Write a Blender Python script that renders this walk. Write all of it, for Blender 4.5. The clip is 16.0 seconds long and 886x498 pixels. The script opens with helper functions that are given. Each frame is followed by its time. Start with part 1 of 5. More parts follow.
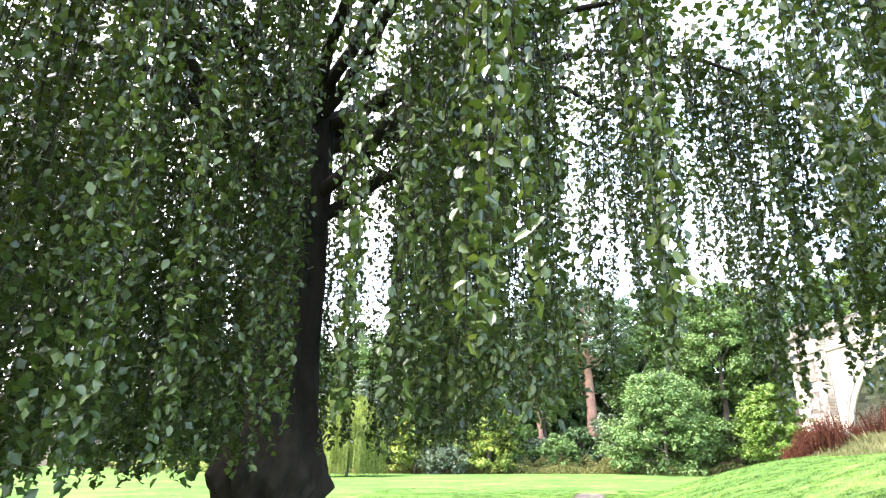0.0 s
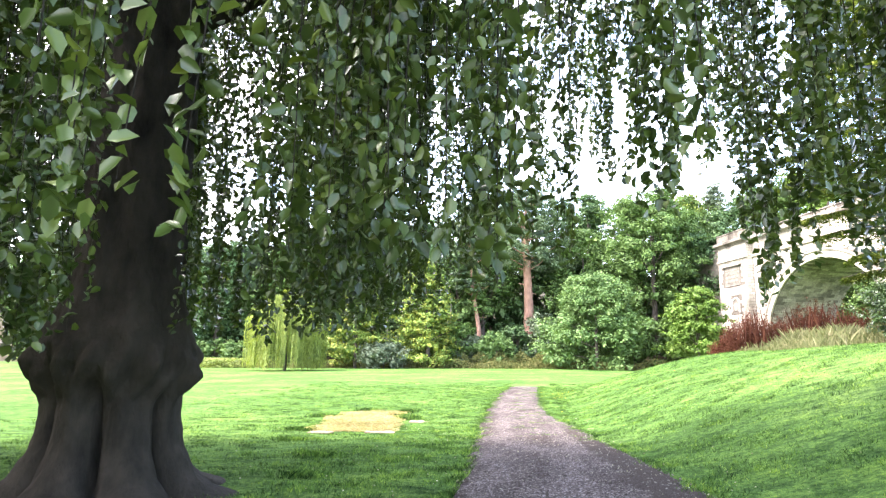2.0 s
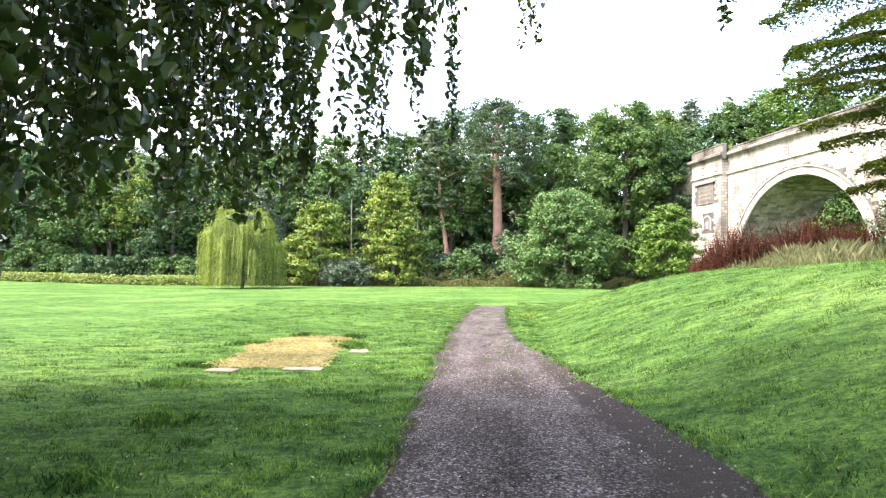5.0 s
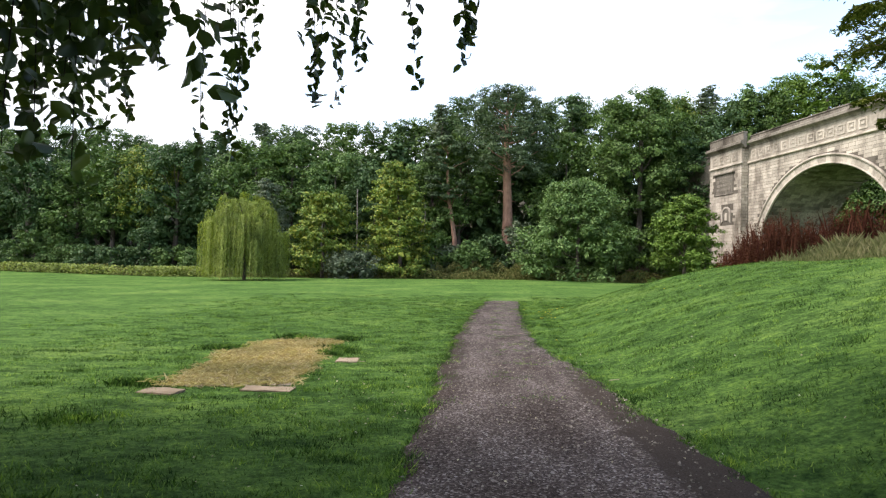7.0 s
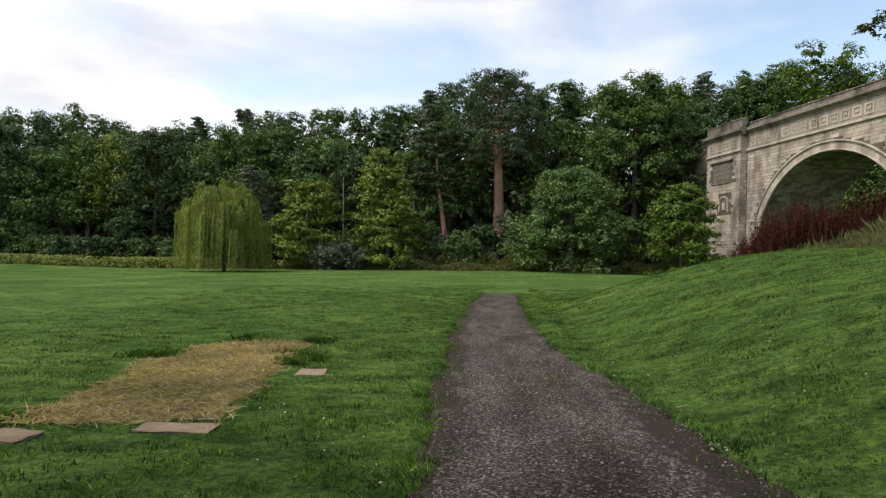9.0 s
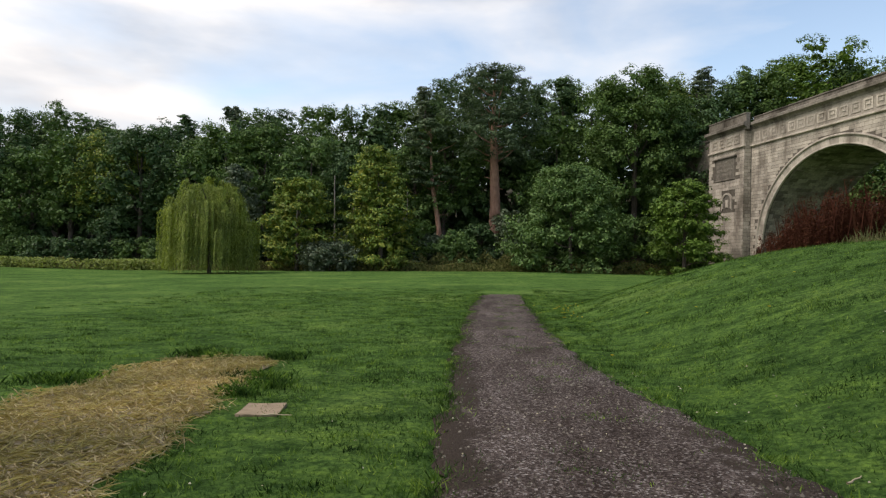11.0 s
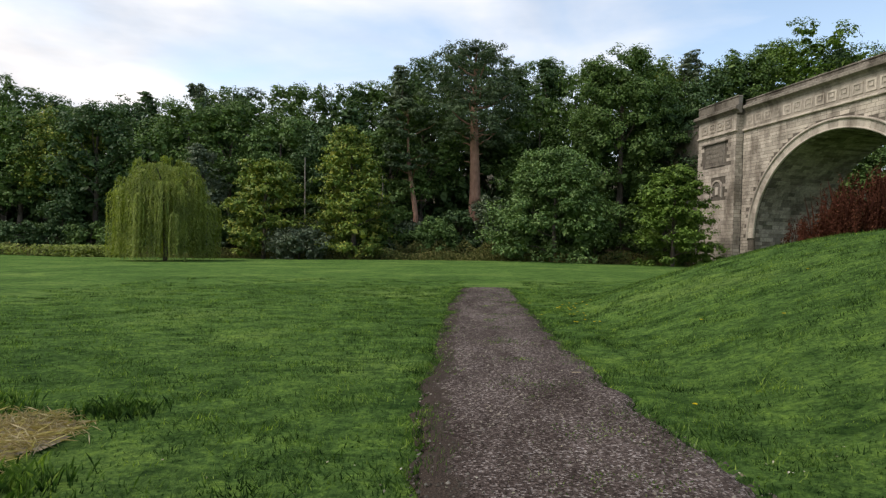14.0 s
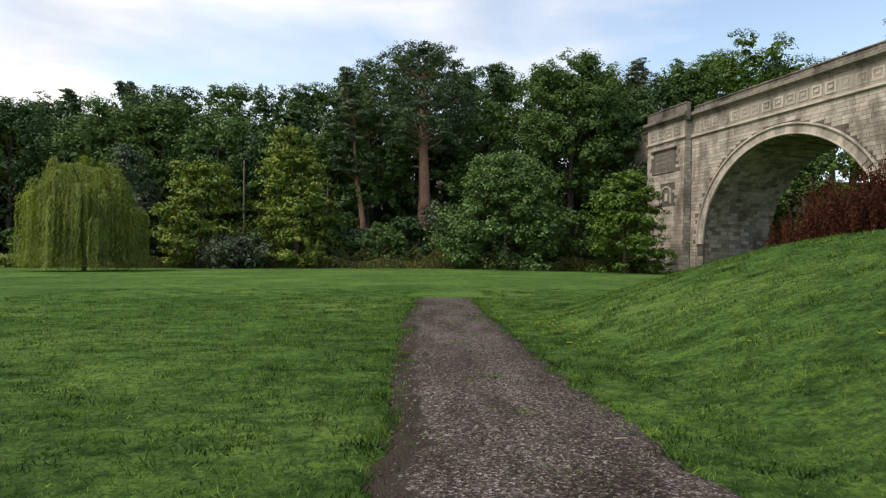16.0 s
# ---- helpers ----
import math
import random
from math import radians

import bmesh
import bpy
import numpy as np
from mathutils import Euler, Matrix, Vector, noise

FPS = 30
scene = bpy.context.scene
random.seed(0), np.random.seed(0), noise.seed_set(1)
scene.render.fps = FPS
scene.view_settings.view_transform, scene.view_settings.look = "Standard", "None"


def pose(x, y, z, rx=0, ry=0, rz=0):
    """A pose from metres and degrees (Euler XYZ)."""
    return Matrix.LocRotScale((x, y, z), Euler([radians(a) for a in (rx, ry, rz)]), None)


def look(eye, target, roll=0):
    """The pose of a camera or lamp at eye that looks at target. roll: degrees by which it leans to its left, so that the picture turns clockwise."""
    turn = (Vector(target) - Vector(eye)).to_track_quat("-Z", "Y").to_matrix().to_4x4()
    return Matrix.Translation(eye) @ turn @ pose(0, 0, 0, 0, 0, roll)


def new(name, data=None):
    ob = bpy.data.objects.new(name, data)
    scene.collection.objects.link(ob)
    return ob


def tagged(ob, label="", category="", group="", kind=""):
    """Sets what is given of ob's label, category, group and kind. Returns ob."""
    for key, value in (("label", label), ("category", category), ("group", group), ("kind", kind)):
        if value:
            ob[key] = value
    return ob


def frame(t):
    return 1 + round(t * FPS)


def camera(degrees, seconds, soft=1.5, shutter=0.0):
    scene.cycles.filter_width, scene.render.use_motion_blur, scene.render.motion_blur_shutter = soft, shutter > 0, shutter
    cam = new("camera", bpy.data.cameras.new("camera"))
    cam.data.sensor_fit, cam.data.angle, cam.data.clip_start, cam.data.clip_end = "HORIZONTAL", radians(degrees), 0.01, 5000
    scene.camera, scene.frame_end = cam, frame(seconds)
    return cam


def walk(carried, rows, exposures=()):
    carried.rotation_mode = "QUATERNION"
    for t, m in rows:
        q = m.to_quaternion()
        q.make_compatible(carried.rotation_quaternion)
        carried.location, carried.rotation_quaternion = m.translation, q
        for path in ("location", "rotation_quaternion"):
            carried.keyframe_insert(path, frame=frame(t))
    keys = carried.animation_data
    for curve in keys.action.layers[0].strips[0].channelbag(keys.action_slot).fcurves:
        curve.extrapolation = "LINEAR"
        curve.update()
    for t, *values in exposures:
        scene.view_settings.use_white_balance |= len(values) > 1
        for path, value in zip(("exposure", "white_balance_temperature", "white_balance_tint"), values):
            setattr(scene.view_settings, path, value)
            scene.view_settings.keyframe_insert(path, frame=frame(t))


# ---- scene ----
cam = camera(74.0, 16.0, 1.3)
PATH = [
    (0, (1.292, 0.172, 2.463), (0.806, 1.996, 3.123), 1.0),
    (0.5, (1.262, 0.766, 2.471), (0.81, 2.627, 3.048), 1.4),
    (1, (1.25, 1.353, 2.429), (0.846, 3.247, 2.925), 1.5),
    (1.5, (1.184, 1.991, 2.357), (0.823, 3.912, 2.782), 1.4),
    (2, (1.139, 2.651, 2.294), (0.822, 4.595, 2.641), 1.2),
    (2.5, (1.077, 3.342, 2.266), (0.795, 5.304, 2.53), 1.2),
    (3, (1.058, 4.011, 2.247), (0.817, 5.987, 2.441), 1.1),
    (3.5, (1.048, 4.729, 2.251), (0.832, 6.712, 2.396), 1.1),
    (4, (1.037, 5.436, 2.269), (0.831, 7.422, 2.38), 1.2),
    (4.5, (1.068, 6.114, 2.242), (0.859, 8.102, 2.331), 1.3),
    (6.8, (0.815, 9.339, 2.218), (0.58, 11.324, 2.272), 1.4),
    (7, (0.764, 9.648, 2.232), (0.524, 11.633, 2.281), 1.6),
    (7.5, (0.575, 10.468, 2.165), (0.348, 12.455, 2.21), 1.8),
    (8, (0.452, 11.236, 2.128), (0.233, 13.224, 2.17), 1.7),
    (8.5, (0.379, 11.999, 2.072), (0.17, 13.988, 2.102), 1.6),
    (9, (0.29, 12.798, 2.049), (0.089, 14.788, 2.072), 1.6),
    (11.3, (-0.176, 16.206, 1.852), (-0.353, 18.198, 1.881), 1.4),
    (11.5, (-0.179, 16.533, 1.857), (-0.35, 18.525, 1.882), 1.6),
    (12, (-0.184, 17.325, 1.819), (-0.343, 19.318, 1.832), 1.5),
    (12.5, (-0.257, 18.087, 1.797), (-0.413, 20.081, 1.8), 1.6),
    (13, (-0.294, 18.883, 1.77), (-0.443, 20.877, 1.763), 1.7),
    (13.5, (-0.362, 19.732, 1.736), (-0.5, 21.728, 1.733), 1.7),
    (14, (-0.4, 20.479, 1.732), (-0.505, 22.476, 1.725), 1.7),
    (14.5, (-0.504, 21.28, 1.677), (-0.578, 23.278, 1.67), 1.6),
    (15, (-0.548, 22.076, 1.652), (-0.577, 24.075, 1.654), 1.6),
    (15.5, (-0.627, 22.839, 1.618), (-0.617, 24.839, 1.642), 1.4),
    (16, (-0.686, 23.626, 1.581), (-0.614, 25.625, 1.608), 1.4),
]
EXPOSURES = [(0, 2.75, 6250, 20), (1, 2.8, 6250, 20), (2, 2.72, 6250, 20), (3.5, 2.45, 6250, 20), (4.6, 2.3, 6300, 19), (6.8, 0.9, 6450, 14), (7.5, 0.36, 6500, 13),
             (8, 0.04, 6550, 13), (9, -0.15, 6700, 13), (12, -0.32, 6650, 12), (14, -0.18, 6650, 12), (16, -0.16, 6650, 12)]
walk(cam, [(t, look(eye, target, roll)) for t, eye, target, roll in PATH], EXPOSURES)

# ---- world and light ----
SUN_EL, SUN_AZ = radians(56), radians(252)
world = bpy.data.worlds.new("sky")
scene.world = world
world.use_nodes = True
wn = world.node_tree.nodes
wl = world.node_tree.links
wn.clear()
w_out = wn.new("ShaderNodeOutputWorld")
w_bg = wn.new("ShaderNodeBackground")
w_bg.inputs["Strength"].default_value = 0.138
w_sky = wn.new("ShaderNodeTexSky")
w_sky.sky_type = "NISHITA"
w_sky.sun_disc = False
w_sky.sun_elevation, w_sky.sun_rotation = SUN_EL, SUN_AZ
w_co = wn.new("ShaderNodeTexCoord")
w_map = wn.new("ShaderNodeMapping")
w_map.inputs["Scale"].default_value = (1.5, 1.5, 5.0)
w_map.inputs["Rotation"].default_value = (0.0, 0.25, 0.3)
w_map.inputs["Location"].default_value = (0.35, 0.0, 0.2)
w_n1 = wn.new("ShaderNodeTexNoise")
w_n1.inputs["Scale"].default_value, w_n1.inputs["Detail"].default_value = 1.3, 7
w_n1.inputs["Distortion"].default_value = 0.35
w_ramp = wn.new("ShaderNodeValToRGB")
w_ramp.color_ramp.elements[0].position, w_ramp.color_ramp.elements[1].position = 0.4, 0.7
w_n2 = wn.new("ShaderNodeTexNoise")
w_n2.inputs["Scale"].default_value, w_n2.inputs["Detail"].default_value = 2.6, 5
w_cl = wn.new("ShaderNodeValToRGB")
w_cl.color_ramp.elements[0].color, w_cl.color_ramp.elements[1].color = (6.2, 6.5, 7.0, 1), (9.4, 9.3, 9.2, 1)
w_cl.color_ramp.elements[0].position, w_cl.color_ramp.elements[1].position = 0.3, 0.55
w_mul = wn.new("ShaderNodeMixRGB")
w_mul.blend_type, w_mul.inputs["Fac"].default_value = "MULTIPLY", 1.0
w_mul.inputs["Color2"].default_value = (2.55, 2.35, 2.05, 1)
w_mix = wn.new("ShaderNodeMixRGB")
wl.new(w_co.outputs["Generated"], w_map.inputs["Vector"])
wl.new(w_map.outputs["Vector"], w_n1.inputs["Vector"])
wl.new(w_map.outputs["Vector"], w_n2.inputs["Vector"])
# the cloud bank thickens towards the west
w_sep = wn.new("ShaderNodeSeparateXYZ")
w_west = wn.new("ShaderNodeMath")
w_west.operation = "MULTIPLY_ADD"
w_west.inputs[1].default_value = -0.22
wl.new(w_co.outputs["Generated"], w_sep.inputs["Vector"])
wl.new(w_sep.outputs["X"], w_west.inputs[0])
wl.new(w_n1.outputs["Fac"], w_west.inputs[2])
wl.new(w_west.outputs["Value"], w_ramp.inputs["Fac"])
wl.new(w_n2.outputs["Fac"], w_cl.inputs["Fac"])
wl.new(w_sky.outputs["Color"], w_mul.inputs["Color1"])
wl.new(w_ramp.outputs["Color"], w_mix.inputs["Fac"])
wl.new(w_mul.outputs["Color"], w_mix.inputs["Color1"])
wl.new(w_cl.outputs["Color"], w_mix.inputs["Color2"])
wl.new(w_mix.outputs["Color"], w_bg.inputs["Color"])
wl.new(w_bg.outputs["Background"], w_out.inputs["Surface"])

sun_data = bpy.data.lights.new("sun", "SUN")
sun_data.energy, sun_data.angle, sun_data.color = 3.3, radians(18), (1.0, 0.95, 0.87)
sun = new("sun", sun_data)
# veiled sun high over the walker's left shoulder
sun_from = Vector((math.sin(SUN_AZ) * math.cos(SUN_EL), math.cos(SUN_AZ) * math.cos(SUN_EL), math.sin(SUN_EL)))
sun.matrix_world = look(sun_from * 50, (0, 0, 0))


# ---- materials ----
def tree_nodes(name):
    m = bpy.data.materials.new(name)
    m.use_nodes = True
    nt = m.node_tree
    nt.nodes.clear()
    out = nt.nodes.new("ShaderNodeOutputMaterial")
    b = nt.nodes.new("ShaderNodeBsdfPrincipled")
    nt.links.new(b.outputs["BSDF"], out.inputs["Surface"])
    return m, nt, b, out


def ramp_of(nt, stops):
    r = nt.nodes.new("ShaderNodeValToRGB")
    e = r.color_ramp.elements
    while len(e) < len(stops):
        e.new(0.5)
    for el, (p, c) in zip(e, stops):
        el.position, el.color = p, (*c, 1)
    return r


def noise_of(nt, scale, detail=4, vec=None, rough=0.55):
    n = nt.nodes.new("ShaderNodeTexNoise")
    n.inputs["Scale"].default_value, n.inputs["Detail"].default_value = scale, detail
    n.inputs["Roughness"].default_value = rough
    if vec is not None:
        nt.links.new(vec, n.inputs["Vector"])
    return n


def coords(nt, stretch=(1, 1, 1)):
    c = nt.nodes.new("ShaderNodeNewGeometry")
    mp = nt.nodes.new("ShaderNodeMapping")
    mp.inputs["Scale"].default_value = stretch
    nt.links.new(c.outputs["Position"], mp.inputs["Vector"])
    return mp.outputs["Vector"]


def mix_of(nt, kind, fac, a, b):
    m = nt.nodes.new("ShaderNodeMixRGB")
    m.blend_type = kind
    for key, v in (("Fac", fac), ("Color1", a), ("Color2", b)):
        if isinstance(v, (int, float)):
            m.inputs[key].default_value = v
        elif isinstance(v, tuple):
            m.inputs[key].default_value = (*v, 1)
        else:
            nt.links.new(v, m.inputs[key])
    return m.outputs["Color"]


def bump_of(nt, b, height, strength, dist):
    bp = nt.nodes.new("ShaderNodeBump")
    bp.inputs["Strength"].default_value, bp.inputs["Distance"].default_value = strength, dist
    nt.links.new(height, bp.inputs["Height"])
    nt.links.new(bp.outputs["Normal"], b.inputs["Normal"])


def leaf_material(name, dark, mid, light, through_light=0.3, rough=0.5, clump=0.0):
    m, nt, b, out = tree_nodes(name)
    g = nt.nodes.new("ShaderNodeNewGeometry")
    r = ramp_of(nt, [(0.0, dark), (0.55, mid), (1.0, light)])
    nt.links.new(g.outputs["Random Per Island"], r.inputs["Fac"])
    n = noise_of(nt, 0.35, 3, coords(nt))
    r2 = ramp_of(nt, [(0.3, (0.62, 0.66, 0.6)), (0.7, (1.25, 1.2, 1.05))])
    nt.links.new(n.outputs["Fac"], r2.inputs["Fac"])
    col = mix_of(nt, "MULTIPLY", 1.0, r.outputs["Color"], r2.outputs["Color"])
    if clump:
        for sc in (clump, clump * 3.3):
            nc = noise_of(nt, sc, 4, coords(nt, (0.75, 1, 1)), 0.6)
            rc = ramp_of(nt, [(0.37, (0.27, 0.34, 0.36)), (0.5, (0.95, 0.97, 1)), (0.64, (1.7, 1.52, 1.2))])
            nt.links.new(nc.outputs["Fac"], rc.inputs["Fac"])
            col = mix_of(nt, "MULTIPLY", 1.0, col, rc.outputs["Color"])
    nt.links.new(col, b.inputs["Base Color"])
    b.inputs["Roughness"].default_value = rough
    b.inputs["Specular IOR Level"].default_value = 0.4 if rough < 0.4 else (0.15 if rough < 0.55 else 0.03)
    t = nt.nodes.new("ShaderNodeBsdfTranslucent")
    tc = mix_of(nt, "MULTIPLY", 1.0, col, (1.25, 1.35, 0.55))
    nt.links.new(tc, t.inputs["Color"])
    mx = nt.nodes.new("ShaderNodeMixShader")
    mx.inputs["Fac"].default_value = through_light
    nt.links.new(b.outputs["BSDF"], mx.inputs[1])
    nt.links.new(t.outputs["BSDF"], mx.inputs[2])
    nt.links.new(mx.outputs["Shader"], out.inputs["Surface"])
    return m


def bark_material(name, dark, light, scale=6.0, stretch=(1, 1, 0.25), depth=0.03):
    m, nt, b, out = tree_nodes(name)
    v = coords(nt, stretch)
    n = noise_of(nt, scale, 8, v, 0.65)
    n2 = noise_of(nt, scale * 0.22, 3, coords(nt))
    r = ramp_of(nt, [(0.3, dark), (0.7, light)])
    f = mix_of(nt, "MIX", 0.45, n.outputs["Fac"], n2.outputs["Fac"])
    nt.links.new(f, r.inputs["Fac"])
    nt.links.new(r.outputs["Color"], b.inputs["Base Color"])
    b.inputs["Roughness"].default_value = 0.92
    b.inputs["Specular IOR Level"].default_value = 0.1
    bump_of(nt, b, n.outputs["Fac"], 0.9, depth)
    return m


def grass_ground():
    m, nt, b, out = tree_nodes("lawn")
    v = coords(nt)
    big = noise_of(nt, 0.16, 4, v)
    mid = noise_of(nt, 2.4, 6, coords(nt, (0.55, 1.0, 1.0)), 0.65)
    fine = noise_of(nt, 26, 5, v, 0.7)
    hand = noise_of(nt, 9.5, 6, v, 0.72)
    r1 = ramp_of(nt, [(0.3, (0.052, 0.104, 0.028)), (0.52, (0.08, 0.148, 0.039)), (0.72, (0.13, 0.202, 0.058))])
    nt.links.new(big.outputs["Fac"], r1.inputs["Fac"])
    r2 = ramp_of(nt, [(0.34, (0.45, 0.52, 0.5)), (0.5, (1, 1, 1)), (0.66, (1.45, 1.36, 1.15))])
    nt.links.new(mid.outputs["Fac"], r2.inputs["Fac"])
    r3 = ramp_of(nt, [(0.3, (0.45, 0.5, 0.45)), (0.7, (1.5, 1.45, 1.3))])
    nt.links.new(fine.outputs["Fac"], r3.inputs["Fac"])
    c = mix_of(nt, "MULTIPLY", 1.0, r1.outputs["Color"], r2.outputs["Color"])
    c = mix_of(nt, "MULTIPLY", 0.85, c, r3.outputs["Color"])
    r4 = ramp_of(nt, [(0.37, (0.42, 0.5, 0.5)), (0.5, (1, 1, 1)), (0.64, (1.6, 1.5, 1.2))])
    nt.links.new(hand.outputs["Fac"], r4.inputs["Fac"])
    c = mix_of(nt, "MULTIPLY", 0.9, c, r4.outputs["Color"])
    nt.links.new(c, b.inputs["Base Color"])
    b.inputs["Roughness"].default_value = 0.9
    b.inputs["Specular IOR Level"].default_value = 0.02
    h = mix_of(nt, "ADD", 1.0, fine.outputs["Fac"], mid.outputs["Fac"])
    h = mix_of(nt, "ADD", 1.0, h, hand.outputs["Fac"])
    bump_of(nt, b, h, 1.0, 0.06)
    return m


def gravel_ground():
    m, nt, b, out = tree_nodes("gravel")
    v = coords(nt)
    vor = nt.nodes.new("ShaderNodeTexVoronoi")
    vor.inputs["Scale"].default_value = 52
    nt.links.new(v, vor.inputs["Vector"])
    sep = nt.nodes.new("ShaderNodeSeparateColor")
    nt.links.new(vor.outputs["Color"], sep.inputs["Color"])
    big = noise_of(nt, 0.9, 5, coords(nt, (1.6, 0.5, 1)))
    fine = noise_of(nt, 60, 4, v)
    r0 = ramp_of(nt, [(0.0, (0.028, 0.022, 0.019)), (0.55, (0.072, 0.058, 0.052)), (0.85, (0.14, 0.118, 0.109)), (1.0, (0.3, 0.28, 0.265))])
    nt.links.new(sep.outputs["Red"], r0.inputs["Fac"])
    rb = ramp_of(nt, [(0.35, (0.55, 0.5, 0.47)), (0.6, (1.1, 1.06, 1.04))])
    nt.links.new(big.outputs["Fac"], rb.inputs["Fac"])
    c = mix_of(nt, "MULTIPLY", 1.0, r0.outputs["Color"], rb.outputs["Color"])
    at = nt.nodes.new("ShaderNodeAttribute")
    at.attribute_name = "worn"
    ns = noise_of(nt, 3.5, 6, v, 0.7)
    sm = nt.nodes.new("ShaderNodeMath")
    sm.operation = "ADD"
    nt.links.new(at.outputs["Fac"], sm.inputs[0])
    nt.links.new(ns.outputs["Fac"], sm.inputs[1])
    rm = ramp_of(nt, [(0.86, (0, 0, 0)), (1.0, (1, 1, 1))])
    nt.links.new(sm.outputs["Value"], rm.inputs["Fac"])
    earth = ramp_of(nt, [(0.3, (0.022, 0.017, 0.014)), (0.7, (0.065, 0.05, 0.04))])
    nt.links.new(fine.outputs["Fac"], earth.inputs["Fac"])
    c = mix_of(nt, "MIX", rm.outputs["Color"], c, earth.outputs["Color"])
    nt.links.new(c, b.inputs["Base Color"])
    b.inputs["Roughness"].default_value = 0.95
    b.inputs["Specular IOR Level"].default_value = 0.06
    h = mix_of(nt, "ADD", 0.5, vor.outputs["Distance"], fine.outputs["Fac"])
    bump_of(nt, b, h, 0.7, 0.02)
    return m


def stone_material(name, a, c, stain=0.5, per_piece=True, spread=0.24):
    m, nt, b, out = tree_nodes(name)
    v = coords(nt)
    n1 = noise_of(nt, 0.35, 6, coords(nt, (1, 1, 0.35)), 0.65)
    n2 = noise_of(nt, 3.5, 6, v, 0.7)
    r = ramp_of(nt, [(0.3, a), (0.7, c)])
    nt.links.new(n2.outputs["Fac"], r.inputs["Fac"])
    rs = ramp_of(nt, [(0.36, (0.3, 0.28, 0.265)), (0.52, (1, 1, 1))])
    nt.links.new(n1.outputs["Fac"], rs.inputs["Fac"])
    col = mix_of(nt, "MULTIPLY", stain, r.outputs["Color"], rs.outputs["Color"])
    if per_piece:
        o = nt.nodes.new("ShaderNodeNewGeometry" if per_piece == "island" else "ShaderNodeObjectInfo")
        ro = ramp_of(nt, [(0.0, tuple(1 - spread * q for q in (1.0, 1.02, 1.05))), (1.0, tuple(1 + spread * q for q in (0.75, 0.7, 0.66)))])
        nt.links.new(o.outputs["Random Per Island" if per_piece == "island" else "Random"], ro.inputs["Fac"])
        col = mix_of(nt, "MULTIPLY", 1.0, col, ro.outputs["Color"])
    nt.links.new(col, b.inputs["Base Color"])
    b.inputs["Roughness"].default_value = 0.93
    b.inputs["Specular IOR Level"].default_value = 0.12
    bump_of(nt, b, n2.outputs["Fac"], 0.5, 0.04)
    return m


M_LITTER = bark_material("woodland_litter", (0.02, 0.018, 0.01), (0.06, 0.05, 0.028), 2.0, (1, 1, 1), 0.1)
M_LAWN = grass_ground()
M_GRAVEL = gravel_ground()
M_STONE = stone_material("bridge_stone", (0.374, 0.325, 0.27), (0.528, 0.473, 0.402), 0.78)
M_STONE_DARK = stone_material("dark_stone", (0.12, 0.107, 0.09), (0.26, 0.23, 0.192), 0.8)
M_ASHLAR = stone_material("ashlar_stone", (0.381, 0.33, 0.274), (0.538, 0.482, 0.409), 0.78, "island")
# shade and lit streaks under the arch are put into this darker, uneven colour
M_VAULT_SHADED = stone_material("shaded_vault_stone", (0.15, 0.135, 0.119), (0.338, 0.306, 0.269), 0.7, "island", 0.5)
# old mortar, its colour darkened to hold the shadow in the joints
M_JOINT = stone_material("shadowed_mortar", (0.09, 0.078, 0.064), (0.17, 0.148, 0.12), 0.6, False)
M_SLAB = stone_material("concrete_slab", (0.22, 0.165, 0.11), (0.34, 0.265, 0.185), 0.3)
M_BEECH_LEAF = leaf_material("beech_leaf", (0.027, 0.045, 0.013), (0.046, 0.074, 0.018), (0.088, 0.118, 0.026), 0.2, 0.32)
# far darker than beech bark is: the crown's shade is in the colour
M_BEECH_BARK_SHADED = bark_material("shaded_beech_bark", (0.007, 0.006, 0.005), (0.046, 0.038, 0.029), 5.5, (1, 1, 0.4), 0.07)
M_BARK = bark_material("brown_bark", (0.05, 0.04, 0.032), (0.13, 0.11, 0.09))
M_PINE_BARK = bark_material("orange_pine_bark", (0.17, 0.092, 0.066), (0.42, 0.25, 0.18), 4.0)
M_PALE_BARK = bark_material("pale_bark", (0.16, 0.14, 0.12), (0.34, 0.31, 0.27))
M_OAK = leaf_material("oak_leaf", (0.065, 0.113, 0.036), (0.09, 0.156, 0.046), (0.136, 0.21, 0.062), 0.12)
M_DEEP = leaf_material("deep_green_leaf", (0.044, 0.085, 0.036), (0.062, 0.113, 0.046), (0.096, 0.154, 0.062), 0.12)
M_PINE = leaf_material("pine_needle", (0.057, 0.09, 0.051), (0.081, 0.122, 0.068), (0.117, 0.165, 0.087), 0.1)
M_GOLD = leaf_material("yellowing_leaf", (0.107, 0.172, 0.039), (0.159, 0.229, 0.049), (0.305, 0.305, 0.058), 0.12)
M_WILLOW = leaf_material("willow_leaf", (0.144, 0.186, 0.044), (0.198, 0.246, 0.06), (0.27, 0.312, 0.084), 0.35)
M_GREY = leaf_material("grey_green_leaf", (0.067, 0.094, 0.06), (0.114, 0.148, 0.101), (0.175, 0.209, 0.148), 0.12)
M_BUSH = leaf_material("bush_leaf", (0.077, 0.136, 0.048), (0.106, 0.18, 0.061), (0.157, 0.238, 0.082), 0.12)
M_FRESH = leaf_material("fresh_leaf", (0.067, 0.121, 0.022), (0.097, 0.168, 0.03), (0.148, 0.222, 0.041), 0.12)
M_DOCK = leaf_material("dock_seed", (0.045, 0.016, 0.012), (0.072, 0.026, 0.019), (0.11, 0.046, 0.031), 0.15, 0.8)
